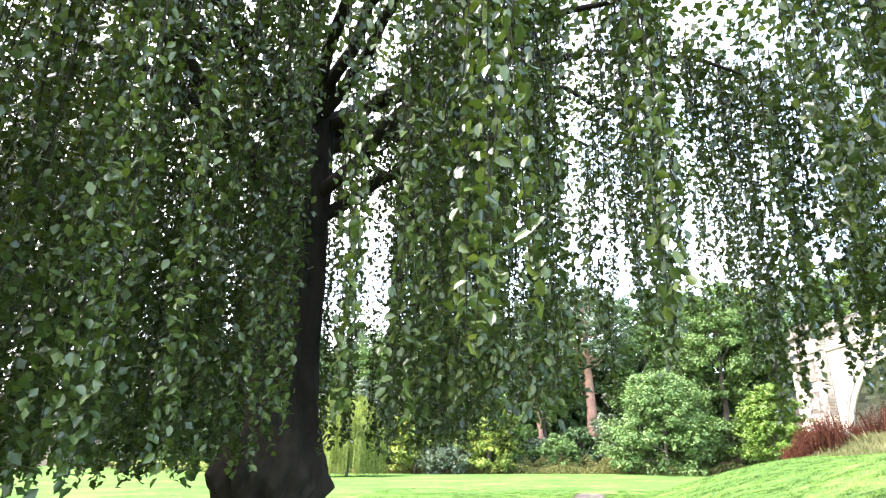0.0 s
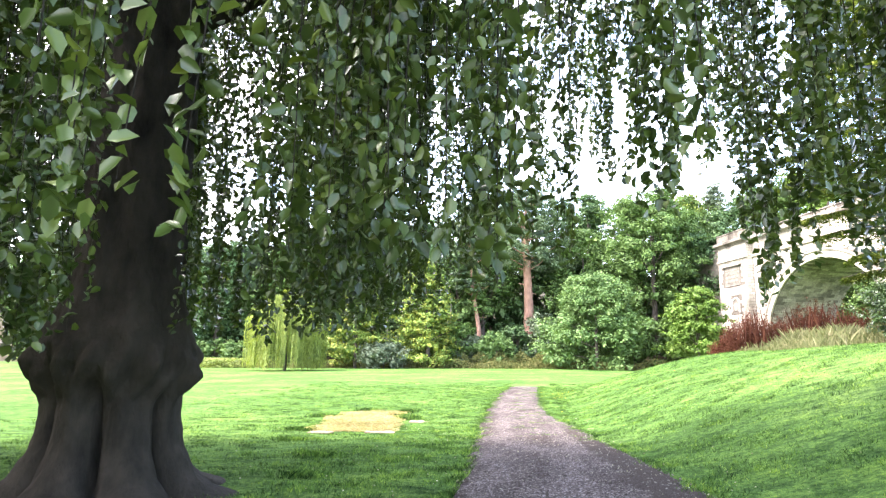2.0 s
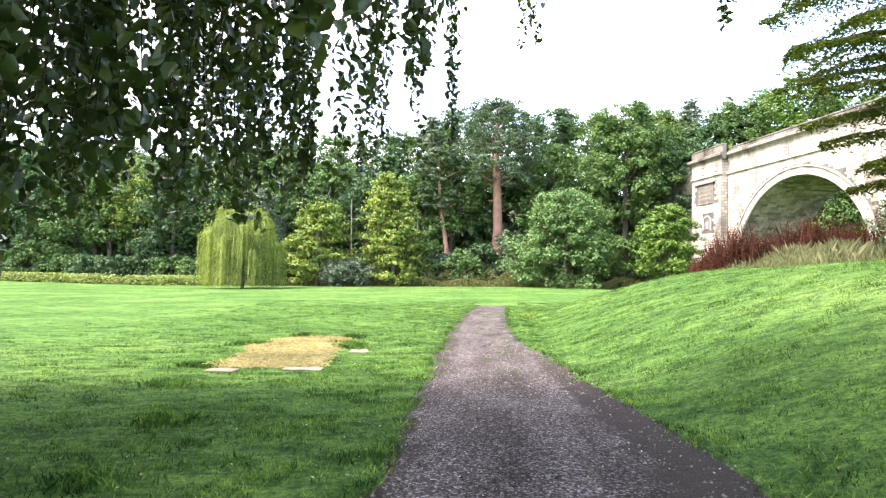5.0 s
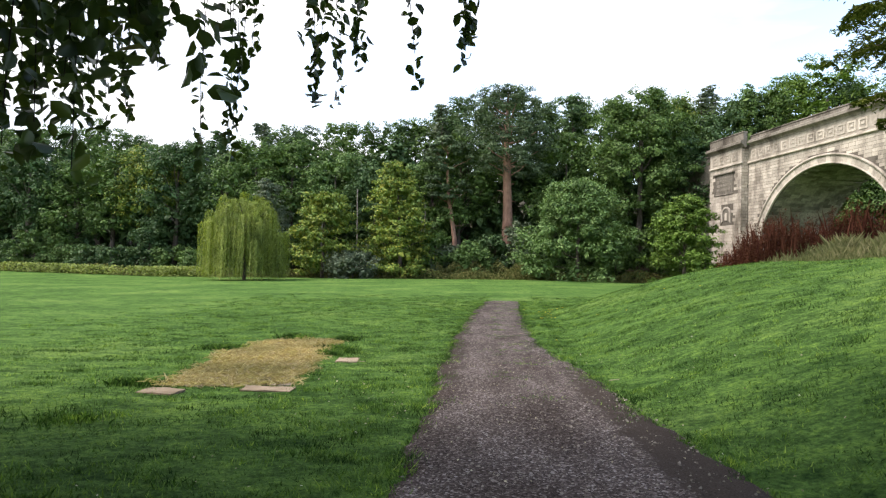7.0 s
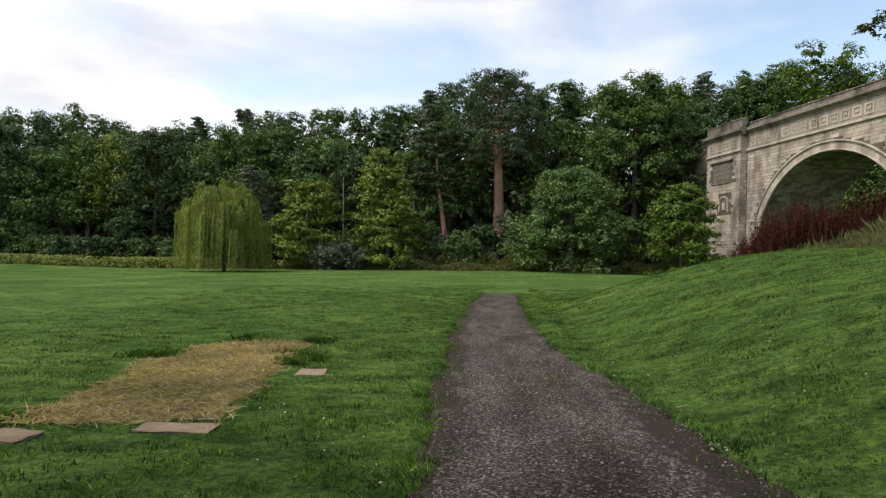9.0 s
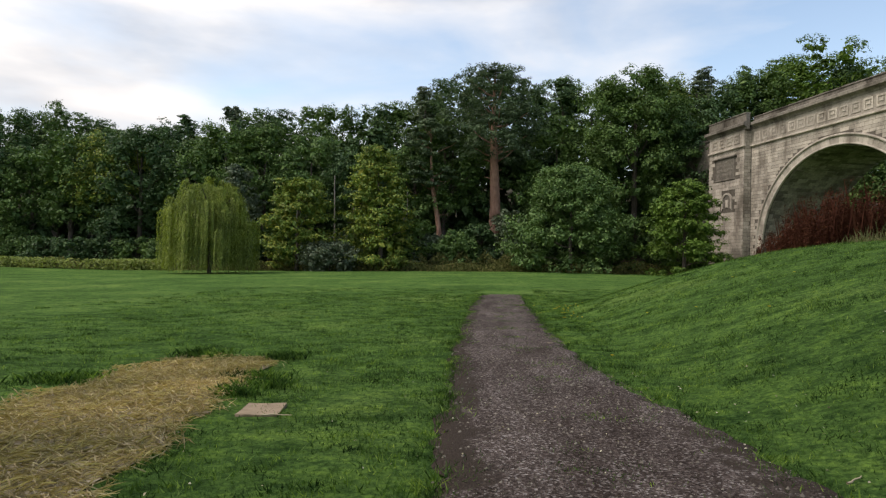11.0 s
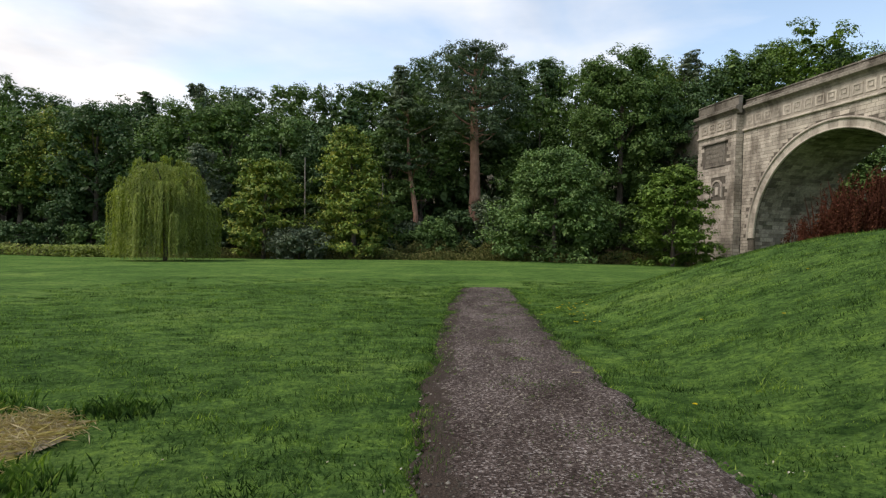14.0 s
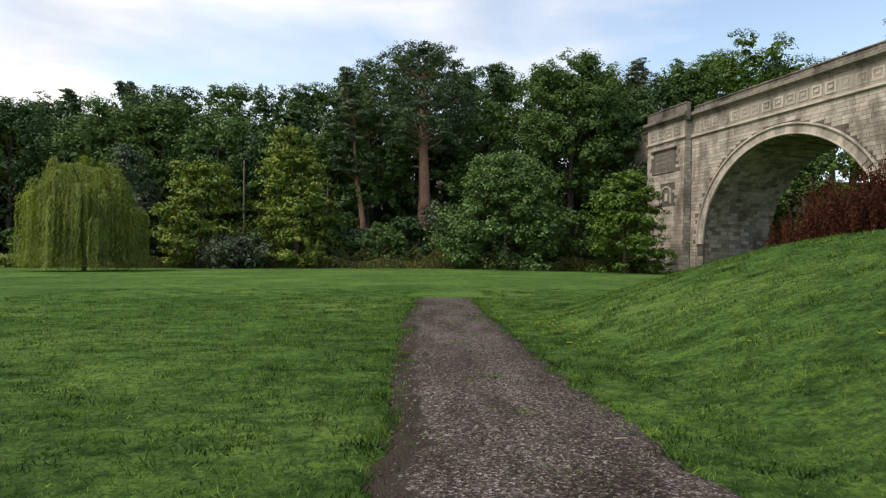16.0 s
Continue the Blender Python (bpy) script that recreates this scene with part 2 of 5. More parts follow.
M_STRAW = leaf_material("straw", (0.3, 0.232, 0.15), (0.45, 0.366, 0.25), (0.6, 0.52, 0.385), 0.25, 0.8)
M_YEW = leaf_material("yew_needle", (0.04, 0.06, 0.018), (0.075, 0.1, 0.026), (0.13, 0.145, 0.036), 0.2, 0.6)
M_LAUREL = leaf_material("laurel_leaf", (0.022, 0.045, 0.012), (0.038, 0.07, 0.018), (0.065, 0.105, 0.026), 0.15, 0.35)
M_LITTERLEAF = leaf_material("pale_litter", (0.2, 0.18, 0.13), (0.36, 0.33, 0.26), (0.6, 0.57, 0.5), 0.1, 0.8)
M_PALE = leaf_material("bleached_grass", (0.085, 0.1, 0.045), (0.14, 0.142, 0.075), (0.22, 0.205, 0.13), 0.25, 0.8)
M_BLADE = leaf_material("grass_blade", (0.037, 0.08, 0.021), (0.076, 0.148, 0.038), (0.155, 0.24, 0.078), 0.3, 0.6, 2.4)
M_WEED = leaf_material("river_weed", (0.06, 0.075, 0.025), (0.11, 0.12, 0.045), (0.2, 0.18, 0.08), 0.3, 0.7)


# ---- building helpers ----
def fast_mesh(name, verts, faces):
    """verts (n,3), faces (m,k) arrays with one k."""
    verts = np.asarray(verts, dtype=np.float32)
    faces = np.asarray(faces, dtype=np.int32)
    me = bpy.data.meshes.new(name)
    me.vertices.add(len(verts))
    me.vertices.foreach_set("co", verts.ravel())
    k = faces.shape[1]
    me.loops.add(faces.size)
    me.loops.foreach_set("vertex_index", faces.ravel())
    me.polygons.add(len(faces))
    me.polygons.foreach_set("loop_start", np.arange(0, faces.size, k, dtype=np.int32))
    me.update(calc_edges=True)
    return me


def part_np(name, verts, faces, material, parent=None, label="", smooth=False):
    me = fast_mesh(name, verts, faces)
    if smooth:
        me.polygons.foreach_set("use_smooth", np.ones(len(me.polygons), dtype=bool))
    me.materials.append(material)
    ob = new(name, me)
    if parent is not None:
        ob.parent = parent
    if label:
        ob["label"] = label
    return ob


def part(name, bm, material, parent=None, label=""):
    me = bpy.data.meshes.new(name)
    bm.to_mesh(me)
    bm.free()
    me.materials.append(material)
    ob = new(name, me)
    if parent is not None:
        ob.parent = parent
    if label:
        ob["label"] = label
    return ob


def empty(name, x, y, z):
    ob = new(name)
    ob.location = (x, y, z)
    return ob


def unit(v):
    return v / np.maximum(np.linalg.norm(v, axis=1, keepdims=True), 1e-9)


def leaves(rng, centres, size, normals, droop=0.0, aspect=0.55, fold=0.18, jitter=0.45):
    """Folded pointed leaves: (verts, triangles). normals: way each leaf's face looks."""
    n = len(centres)
    normals = unit(normals + rng.normal(0, jitter, (n, 3)))
    d = rng.normal(0, 1, (n, 3))
    d[:, 2] -= droop
    d = unit(d - normals * np.sum(d * normals, axis=1, keepdims=True))
    s = np.cross(normals, d)
    L = (size * rng.uniform(0.7, 1.3, n))[:, None]
    up = normals * L * fold
    v = np.empty((n, 4, 3))
    v[:, 0] = centres - d * L * 0.5
    v[:, 1] = centres + s * L * aspect * 0.5 - d * L * 0.06 + up
    v[:, 2] = centres + d * L * 0.5
    v[:, 3] = centres - s * L * aspect * 0.5 - d * L * 0.06 + up
    i = np.arange(n)[:, None] * 4
    f = np.concatenate([i + np.array([[0, 1, 2]]), i + np.array([[0, 2, 3]])], axis=0)
    return v.reshape(-1, 3), f


def oval_leaves(rng, centres, size, normals, droop=0.0, aspect=0.68, fold=0.1, jitter=0.45):
    """Rounder leaves with a midrib fold: six points, four triangles each."""
    n = len(centres)
    normals = unit(normals + rng.normal(0, jitter, (n, 3)))
    d = rng.normal(0, 1, (n, 3))
    d[:, 2] -= droop
    d = unit(d - normals * np.sum(d * normals, axis=1, keepdims=True))
    s = np.cross(normals, d)
    L = (size * rng.uniform(0.7, 1.3, n))[:, None]
    v = np.empty((n, 6, 3))
    for k, (along, across) in enumerate(((-0.5, 0), (-0.22, 0.42), (0.2, 0.4), (0.55, 0), (0.2, -0.4), (-0.22, -0.42))):
        v[:, k] = centres + d * L * along + s * L * aspect * across + normals * L * fold * (abs(across) > 0) - normals * L * 0.12 * (along > 0.3)
    i = np.arange(n)[:, None] * 6
    f = np.concatenate([i + np.array([q]) for q in ([0, 1, 2], [0, 2, 3], [0, 3, 4], [0, 4, 5])], axis=0)
    return v.reshape(-1, 3), f


def tube(paths, sides=6):
    """Tapered limbs. paths: list of (points (n,3), radii (n,)). Returns verts, quads."""
    V, F, base = [], [], 0
    a = np.linspace(0, 2 * math.pi, sides, endpoint=False)
    for pts, rad in paths:
        pts, rad = np.asarray(pts, float), np.asarray(rad, float)
        t = unit(np.gradient(pts, axis=0))
        ref = np.where(np.abs(t[:, 2:3]) > 0.9, np.array([[1.0, 0, 0]]), np.array([[0, 0, 1.0]]))
        u = unit(np.cross(t, ref))
        w = np.cross(t, u)
        ring = pts[:, None] + rad[:, None, None] * (np.cos(a)[None, :, None] * u[:, None] + np.sin(a)[None, :, None] * w[:, None])
        V.append(ring.reshape(-1, 3))
        n = len(pts)
        r, c = np.meshgrid(np.arange(n - 1), np.arange(sides), indexing="ij")
        q = np.stack([r * sides + c, r * sides + (c + 1) % sides, (r + 1) * sides + (c + 1) % sides, (r + 1) * sides + c], axis=-1)
        F.append(q.reshape(-1, 4) + base)
        base += n * sides
    return np.concatenate(V), np.concatenate(F)


# ---- ground ----
def slope(y):
    return np.interp(y, [-60, -20, 0, 4, 9, 13, 17, 21, 25, 30], [1.6, 1.15, 0.84, 0.69, 0.62, 0.46, 0.27, 0.11, 0.0, 0.0])


def path_left(y):
    return np.interp(y, [-30, 0, 10, 16.3, 22, 28, 39, 46], [1.2, 0.6, 0.12, -0.28, -0.75, -1.0, -1.1, -0.85])


def path_right(y):
    return np.interp(y, [-30, 0, 10, 16.7, 22, 24.5, 28, 39, 46], [4.5, 3.9, 3.3, 2.7, 2.2, 1.8, 1.35, 1.15, 1.2])


def height(x, y):
    x, y = np.asarray(x, float), np.asarray(y, float)
    z = slope(y) + 0.022 * np.clip(x, -60, 6)
    toe = np.interp(y, [-30, 0, 10, 22, 38, 42, 50, 60, 90], [4.7, 4.0, 3.5, 2.25, 2.2, 3.6, 9.0, 15.5, 31.0])
    u = np.maximum(x - toe, 0)
    rise = 0.37 * (np.sqrt(u * u + 0.36) - 0.6)
    z = z + 3.3 * np.tanh(rise / 3.3)
    # a rising wooded hillside behind the meadow
    z = z + np.clip((y - 106 + 0.05 * x) * 0.22, 0, 6) + np.clip((y - 134) * 0.5, 0, 22)
    z = z + 0.03 * np.sin(x * 0.9 + y * 0.4) * np.sin(y * 0.7 - x * 0.3) * np.clip((np.abs(x - 0.5) - 1.5) / 3, 0, 1)
    return z


def hz(x, y):
    return float(height(x, y))


def axis(parts):
    out = []
    for a, b, n in parts:
        out.append(np.linspace(a, b, n, endpoint=False))
    return np.concatenate(out + [np.array([parts[-1][1]])])


gx = axis([(-1500, -120, 16), (-120, -14, 40), (-14, -3, 32), (-3, 8, 72), (8, 16, 26), (16, 60, 40), (60, 1500, 16)])
gy = axis([(-1500, -30, 16), (-30, 2, 36), (2, 50, 120), (50, 140, 60), (140, 1500, 16)])
X, Y = np.meshgrid(gx, gy, indexing="ij")
under = (X > path_left(Y) - 0.02) & (X < path_right(Y) + 0.02) & (Y < 46) & (Y > -30)
V = np.stack([X, Y, height(X, Y) - 0.07 * under], axis=-1).reshape(-1, 3)
ni, nj = X.shape
ii, jj = np.meshgrid(np.arange(ni - 1), np.arange(nj - 1), indexing="ij")
F = np.stack([ii * nj + jj, (ii + 1) * nj + jj, (ii + 1) * nj + jj + 1, ii * nj + jj + 1], axis=-1).reshape(-1, 4)
ground = part_np("ground", V, F, M_LAWN, smooth=True)
ground.data.materials.append(M_LITTER)
FC = V[F].mean(axis=1)
wooded = FC[:, 1] + 0.05 * FC[:, 0] > 103.5
ground.data.polygons.foreach_set("material_index", wooded.astype(np.int32))
tagged(ground, "mown green meadow rising to a grassy bank", "ground", kind="structure")

# gravel track, a slab with an uneven edge laid a little above the turf
rng = np.random.default_rng(3)
py = np.linspace(-30, 46, 380)
cols = np.linspace(0, 1, 25)
L0 = path_left(py) + 0.05 * np.sin(py * 1.1) + 0.04 * np.sin(py * 4.7) + rng.normal(0, 0.045, len(py))
R0 = path_right(py) + 0.05 * np.sin(py * 0.9 + 1) + 0.04 * np.sin(py * 5.3) + rng.normal(0, 0.045, len(py))
PX = L0[:, None] + (R0 - L0)[:, None] * cols[None]
PY = np.repeat(py[:, None], 25, axis=1)
crown = 0.035 * (1 - (2 * cols[None] - 1) ** 4) + 0.012
PZ = height(PX, PY) + crown + rng.normal(0, 0.006, PX.shape)
PZ[:, 0] -= 0.05
PZ[:, -1] -= 0.05
PZ[-1] -= 0.06
n2 = 25
ii, jj = np.meshgrid(np.arange(len(py) - 1), np.arange(n2 - 1), indexing="ij")
F = np.stack([ii * n2 + jj, ii * n2 + jj + 1, (ii + 1) * n2 + jj + 1, (ii + 1) * n2 + jj], axis=-1).reshape(-1, 4)
track = part_np("path", np.stack([PX, PY, PZ], axis=-1).reshape(-1, 3), F, M_GRAVEL, smooth=True)
# earth worn bare along the edges, wider on the bank side near the tree
right = np.clip((cols[None] - 0.63 - np.clip((PY - 22) * 0.012, 0, 0.17)) * 3.4, 0, 0.75) * np.interp(PY, [15, 25], [1.0, 0.35])
left = np.clip((0.14 + 0.1 * (PY > 20) - cols[None]) * 4.2, 0, 0.6)
mid = 0.28 * np.exp(-((cols[None] - 0.55) / 0.12) ** 2)
worn = track.data.attributes.new("worn", "FLOAT", "POINT")
worn.data.foreach_set("value", (right + left + mid).astype(np.float32).ravel())
tagged(track, "grey-brown compacted gravel track ending in the grass", "path", kind="structure")


# ---- bridge ----
B_POS = Vector((32.66, 98.96, 0))
B_ALONG = Vector((0.2435, -0.9699, 0)).normalized()
B_DEEP = Vector((0.9699, 0.2435, 0)).normalized()
B_MAT = Matrix((
    (B_ALONG.x, B_DEEP.x, 0, B_POS.x),
    (B_ALONG.y, B_DEEP.y, 0, B_POS.y),
    (0, 0, 1, 0),
    (0, 0, 0, 1)))
ARCH_C, ARCH_Z, ARCH_R = 14.85, 3.98, 11.4
PIER_END = -6.9
WALL_IN, B_WIDTH, TOP_Z = 1.0, 10.0, 20.5
bridge = new("stone_bridge")
bridge.matrix_world = B_MAT
tagged(bridge, "weathered sandstone arch bridge with a carved frieze and parapet", "bridge")


def box_bm(x0, x1, y0, y1, z0, z1, bm=None, bevel=0.0):
    bm = bm or bmesh.new()
    vs = [bm.verts.new((x, y, z)) for x in (x0, x1) for y in (y0, y1) for z in (z0, z1)]
    for f in ((0, 1, 3, 2), (4, 6, 7, 5), (0, 4, 5, 1), (2, 3, 7, 6), (0, 2, 6, 4), (1, 5, 7, 3)):
        bm.faces.new([vs[i] for i in f])
    bmesh.ops.recalc_face_normals(bm, faces=bm.faces)
    if bevel:
        bmesh.ops.bevel(bm, geom=bm.edges[:], offset=bevel, segments=1, affect="EDGES")
    return bm


def spandrel(y0, y1, r, steps=40, x_from=1.0, x_to=46.0, z_low=-3.0, z_top=TOP_Z):
    """The arched body between its two faces, with the opening through it."""
    bm = bmesh.new()
    ang = [math.pi - math.pi * i / steps for i in range(steps + 1)]
    arch = [(ARCH_C - r, z_low)] + [(ARCH_C + r * math.cos(a), ARCH_Z + r * math.sin(a)) for a in ang] + [(ARCH_C + r, z_low)]
    tops = [(x_from, z_low)] + [(x_from + (x_to - x_from) * i / steps, z_top) for i in range(steps + 1)] + [(x_to, z_low)]
    for y, flip in ((y0, False), (y1, True)):
        lo = [bm.verts.new((x, y, z)) for x, z in arch]
        hi = [bm.verts.new((x, y, z)) for x, z in tops]
        for i in range(len(lo) - 1):
            q = [lo[i], hi[i], hi[i + 1], lo[i + 1]]
            bm.faces.new(q[::-1] if flip else q)
        if flip:
            for i in range(len(lo) - 1):
                bm.faces.new([lo0[i], lo[i], lo[i + 1], lo0[i + 1]])
                bm.faces.new([hi0[i], hi0[i + 1], hi[i + 1], hi[i]])
            bm.faces.new([lo0[0], hi0[0], hi[0], lo[0]])
            bm.faces.new([lo0[-1], lo[-1], hi[-1], hi0[-1]])
        lo0, hi0 = lo, hi
    bmesh.ops.recalc_face_normals(bm, faces=bm.faces)
    return bm


part("spandrel_wall", spandrel(WALL_IN, WALL_IN + B_WIDTH, ARCH_R), M_JOINT, bridge)
part("pier", box_bm(PIER_END, 0.9, 0.0, WALL_IN + B_WIDTH + 1, -3, TOP_Z), M_JOINT, bridge)
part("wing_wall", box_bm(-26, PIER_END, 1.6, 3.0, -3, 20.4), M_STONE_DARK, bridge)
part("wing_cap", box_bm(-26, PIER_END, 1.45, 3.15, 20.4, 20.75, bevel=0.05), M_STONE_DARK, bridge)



def moulding(name, profile, x0, x1, material, label=""):
    """A straight moulding: profile points (y, z) run along the bridge."""
    bm = bmesh.new()
    a = [bm.verts.new((x0, y, z)) for y, z in profile]
    b = [bm.verts.new((x1, y, z)) for y, z in profile]
    n = len(profile)
    for i in range(n):
        bm.faces.new([a[i], a[(i + 1) % n], b[(i + 1) % n], b[i]])
    bm.faces.new(a[::-1])
    bm.faces.new(b)
    bmesh.ops.recalc_face_normals(bm, faces=bm.faces)
    return part(name, bm, material, bridge, label)


def cornice_profile(y):
    z = TOP_Z
    return [(y + 0.3, z - 0.45), (y - 0.05, z - 0.45), (y - 0.15, z - 0.2), (y - 0.45, z), (y - 0.6, z + 0.05), (y - 0.6, z + 0.4), (y - 0.3, z + 0.55), (y + 0.3, z + 0.55)]


moulding("cornice", cornice_profile(0.0), PIER_END - 0.5, 1.5, M_STONE_DARK, "dark projecting cornice")
moulding("cornice", cornice_profile(WALL_IN), 1.5, 46, M_STONE_DARK, "dark projecting cornice")
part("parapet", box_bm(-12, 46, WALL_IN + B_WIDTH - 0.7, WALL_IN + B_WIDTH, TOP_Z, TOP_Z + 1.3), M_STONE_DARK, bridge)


def coping_run(x0, x1, y, z0, z1):
    """Parapet stones laid end to end, each with its own coping block."""
    g = np.random.default_rng(int(x0 * 7) + 90)
    x = x0
    while x < x1 - 0.4:
        w = min(g.uniform(1.3, 1.9), x1 - x)
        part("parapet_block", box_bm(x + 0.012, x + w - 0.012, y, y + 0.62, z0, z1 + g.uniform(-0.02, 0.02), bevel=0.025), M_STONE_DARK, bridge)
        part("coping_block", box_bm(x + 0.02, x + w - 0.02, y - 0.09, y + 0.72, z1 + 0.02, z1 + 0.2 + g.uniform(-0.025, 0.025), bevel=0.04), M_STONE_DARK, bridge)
        x += w


coping_run(PIER_END - 0.2, 1.2, -0.02, TOP_Z + 0.55, TOP_Z + 1.65)
coping_run(1.25, 34, WALL_IN, TOP_Z + 0.55, TOP_Z + 1.05)
part("string_course", box_bm(1.0, 46, WALL_IN - 0.26, WALL_IN + 0.1, TOP_Z - 2.75, TOP_Z - 2.5, bevel=0.04), M_STONE, bridge)
part("string_course", box_bm(PIER_END - 0.1, 1.1, -0.26, 0.1, TOP_Z - 2.75, TOP_Z - 2.5, bevel=0.04), M_STONE, bridge)
part("plinth", box_bm(PIER_END - 0.25, 1.15, -0.25, 1.2, -3, 0.9, bevel=0.06), M_STONE, bridge)
part("plinth", box_bm(1.15, ARCH_C - ARCH_R, WALL_IN - 0.22, WALL_IN + 0.6, -3, 0.8, bevel=0.06), M_STONE, bridge)
part("frieze_band", box_bm(PIER_END, 0.9, -0.03, 0.1, TOP_Z - 2.5, TOP_Z - 0.45), M_STONE, bridge)
part("frieze_band", box_bm(0.95, 46, WALL_IN - 0.03, WALL_IN + 0.1, TOP_Z - 2.5, TOP_Z - 0.45), M_STONE, bridge)


def frieze_panel(x, y, z, s):
    """A raised square fret: outer frame, with a hooked bar inside."""
    bm = bmesh.new()
    t = 0.17 * s
    h = s / 2
    for x0, x1, z0, z1 in ((-h, h, h - t, h), (-h, h, -h, -h + t), (-h, -h + t, -h + t, h - t), (h - t, h, -h + t, h - t), (-0.2 * s, 0.2 * s, -t / 2, t / 2), (0.2 * s - t, 0.2 * s, t / 2, 0.22 * s)):
        box_bm(x0, x1, -0.075, 0.05, z0, z1, bm)
    me = bpy.data.meshes.new("frieze_panel")
    bm.to_mesh(me)
    bm.free()
    me.materials.append(M_STONE)
    return me


panel_mesh = frieze_panel(0, 0, 0, 1.25)
for i in range(28):
    p = new("frieze_panel", panel_mesh)
    p.parent = bridge
    p.location = (2.1 + i * 1.55, WALL_IN - 0.03, TOP_Z - 1.5)
    p.scale = (0.93 + 0.1 * ((i * 37) % 11) / 11, 0.35 + 0.65 * ((i * 53) % 13) / 13, 0.95 + 0.07 * ((i * 29) % 7) / 7)
for i in range(4):
    p = new("frieze_panel", panel_mesh)
    p.parent = bridge
    p.location = (-5.5 + i * 1.62, -0.03, TOP_Z - 1.5)

# ring of voussoirs round the arch, with a projecting outer moulding
N_V = 58
bm = bmesh.new()
w_in, w_out = ARCH_R * math.pi / N_V * 0.485, (ARCH_R + 0.95) * math.pi / N_V * 0.485
corner = []
for y in (-0.13, 0.12):
    corner += [bm.verts.new((-w_in, y, 0)), bm.verts.new((w_in, y, 0)), bm.verts.new((w_out, y, 0.95)), bm.verts.new((-w_out, y, 0.95))]
for f in ((0, 1, 2, 3), (7, 6, 5, 4), (0, 4, 5, 1), (1, 5, 6, 2), (2, 6, 7, 3), (3, 7, 4, 0)):
    bm.faces.new([corner[i] for i in f])
bmesh.ops.recalc_face_normals(bm, faces=bm.faces)
vous = bpy.data.meshes.new("voussoir")
bm.to_mesh(vous)
bm.free()
vous.materials.append(M_STONE)
for i in range(N_V):
    a = math.pi * (i + 0.5) / N_V
    p = new("voussoir", vous)
    p.parent = bridge
    p.matrix_local = Matrix.Translation((ARCH_C + ARCH_R * math.cos(a), WALL_IN + 0.006 * (i % 3), ARCH_Z + ARCH_R * math.sin(a))) @ Matrix.Rotation(math.pi / 2 - a, 4, "Y")
a = np.linspace(0, math.pi, 60)
for k, (r, th, out) in enumerate(((ARCH_R + 1.07, 0.13, 0.26), (ARCH_R + 0.06, 0.09, 0.2))):
    rings = []
    for rr_, yy_ in ((r - th, WALL_IN + 0.05), (r - th, WALL_IN - out), (r + th, WALL_IN - out), (r + th, WALL_IN + 0.05)):
        rings.append(np.stack([ARCH_C + rr_ * np.cos(a), np.full(60, yy_), ARCH_Z + rr_ * np.sin(a)], axis=1))
    V = np.stack(rings, axis=1).reshape(-1, 3)
    ii, jj = np.meshgrid(np.arange(59), np.arange(4), indexing="ij")
    F = np.stack([ii * 4 + jj, ii * 4 + (jj + 1) % 4, (ii + 1) * 4 + (jj + 1) % 4, (ii + 1) * 4 + jj], axis=-1).reshape(-1, 4)
    part_np("arch_moulding", V, F, M_STONE, bridge)

# round-headed niche in the pier, with its surround
NX, NZ, NR = -2.6, 10.75, 0.85
V, F = [], []
a = np.concatenate([np.linspace(math.pi, 0, 20)])
outline = [(NX - NR, NZ - 1.1)] + [(NX + NR * math.cos(q), NZ + NR * math.sin(q)) for q in a] + [(NX + NR, NZ - 1.1)]
outer = [(NX + (x - NX) * 1.35, NZ + (z - NZ) * 1.25) for x, z in outline]
bm = bmesh.new()
li = [[bm.verts.new((x, y, z)) for x, z in o] for o, y in ((outer, 0.02), (outer, -0.16), (outline, -0.16), (outline, 0.02))]
for r0, r1 in zip(li, li[1:]):
    for i in range(len(r0) - 1):
        bm.faces.new([r0[i], r0[i + 1], r1[i + 1], r1[i]])
bmesh.ops.recalc_face_normals(bm, faces=bm.faces)
part("niche_surround", bm, M_STONE, bridge)
# flat back of the niche; darker stone stands in for the hollow's shade
bm = bmesh.new()
bm.faces.new([bm.verts.new((x, -0.03, z)) for x, z in outline])
part("niche_recess", bm, M_STONE_DARK, bridge)
part("niche_pedestal", box_bm(NX - 0.28, NX + 0.28, -0.14, 0.0, NZ - 1.0, NZ + 0.1, bevel=0.06), M_STONE, bridge)
# carved tablet on the pier, too worn to read: rows of raised bars between two ledges
part("tablet_ledge", box_bm(-5.7, -0.7, -0.3, 0.02, 16.75, 17.0, bevel=0.05), M_STONE_DARK, bridge)
part("tablet_ledge", box_bm(-5.4, -1.0, -0.16, 0.02, 13.6, 13.8, bevel=0.04), M_STONE_DARK, bridge)
part("tablet", box_bm(-5.2, -1.2, -0.05, 0.02, 13.8, 16.75), M_STONE_DARK, bridge)
g = np.random.default_rng(17)
for row in range(4):
    x = -5.0
    while x < -1.6:
        w = g.uniform(0.25, 0.7)
        part("tablet_bar", box_bm(x, min(x + w, -1.4), -0.085, -0.04, 16.1 - row * 0.62, 16.45 - row * 0.62 + g.uniform(-0.05, 0.05), bevel=0.02), M_STONE_DARK, bridge)
        x += w + g.uniform(0.1, 0.22)

# ashlar courses
block_mesh = []
for k in range(3):
    bm = box_bm(-0.5, 0.5, -0.5, 0.5, -0.5, 0.5)
    for q in bm.verts:
        q.co += Vector(np.random.default_rng(k).normal(0, 0.012, 3))
    me = bpy.data.meshes.new("ashlar_block")
    bm.to_mesh(me)
    bm.free()
    me.materials.append(M_STONE)
    block_mesh.append(me)


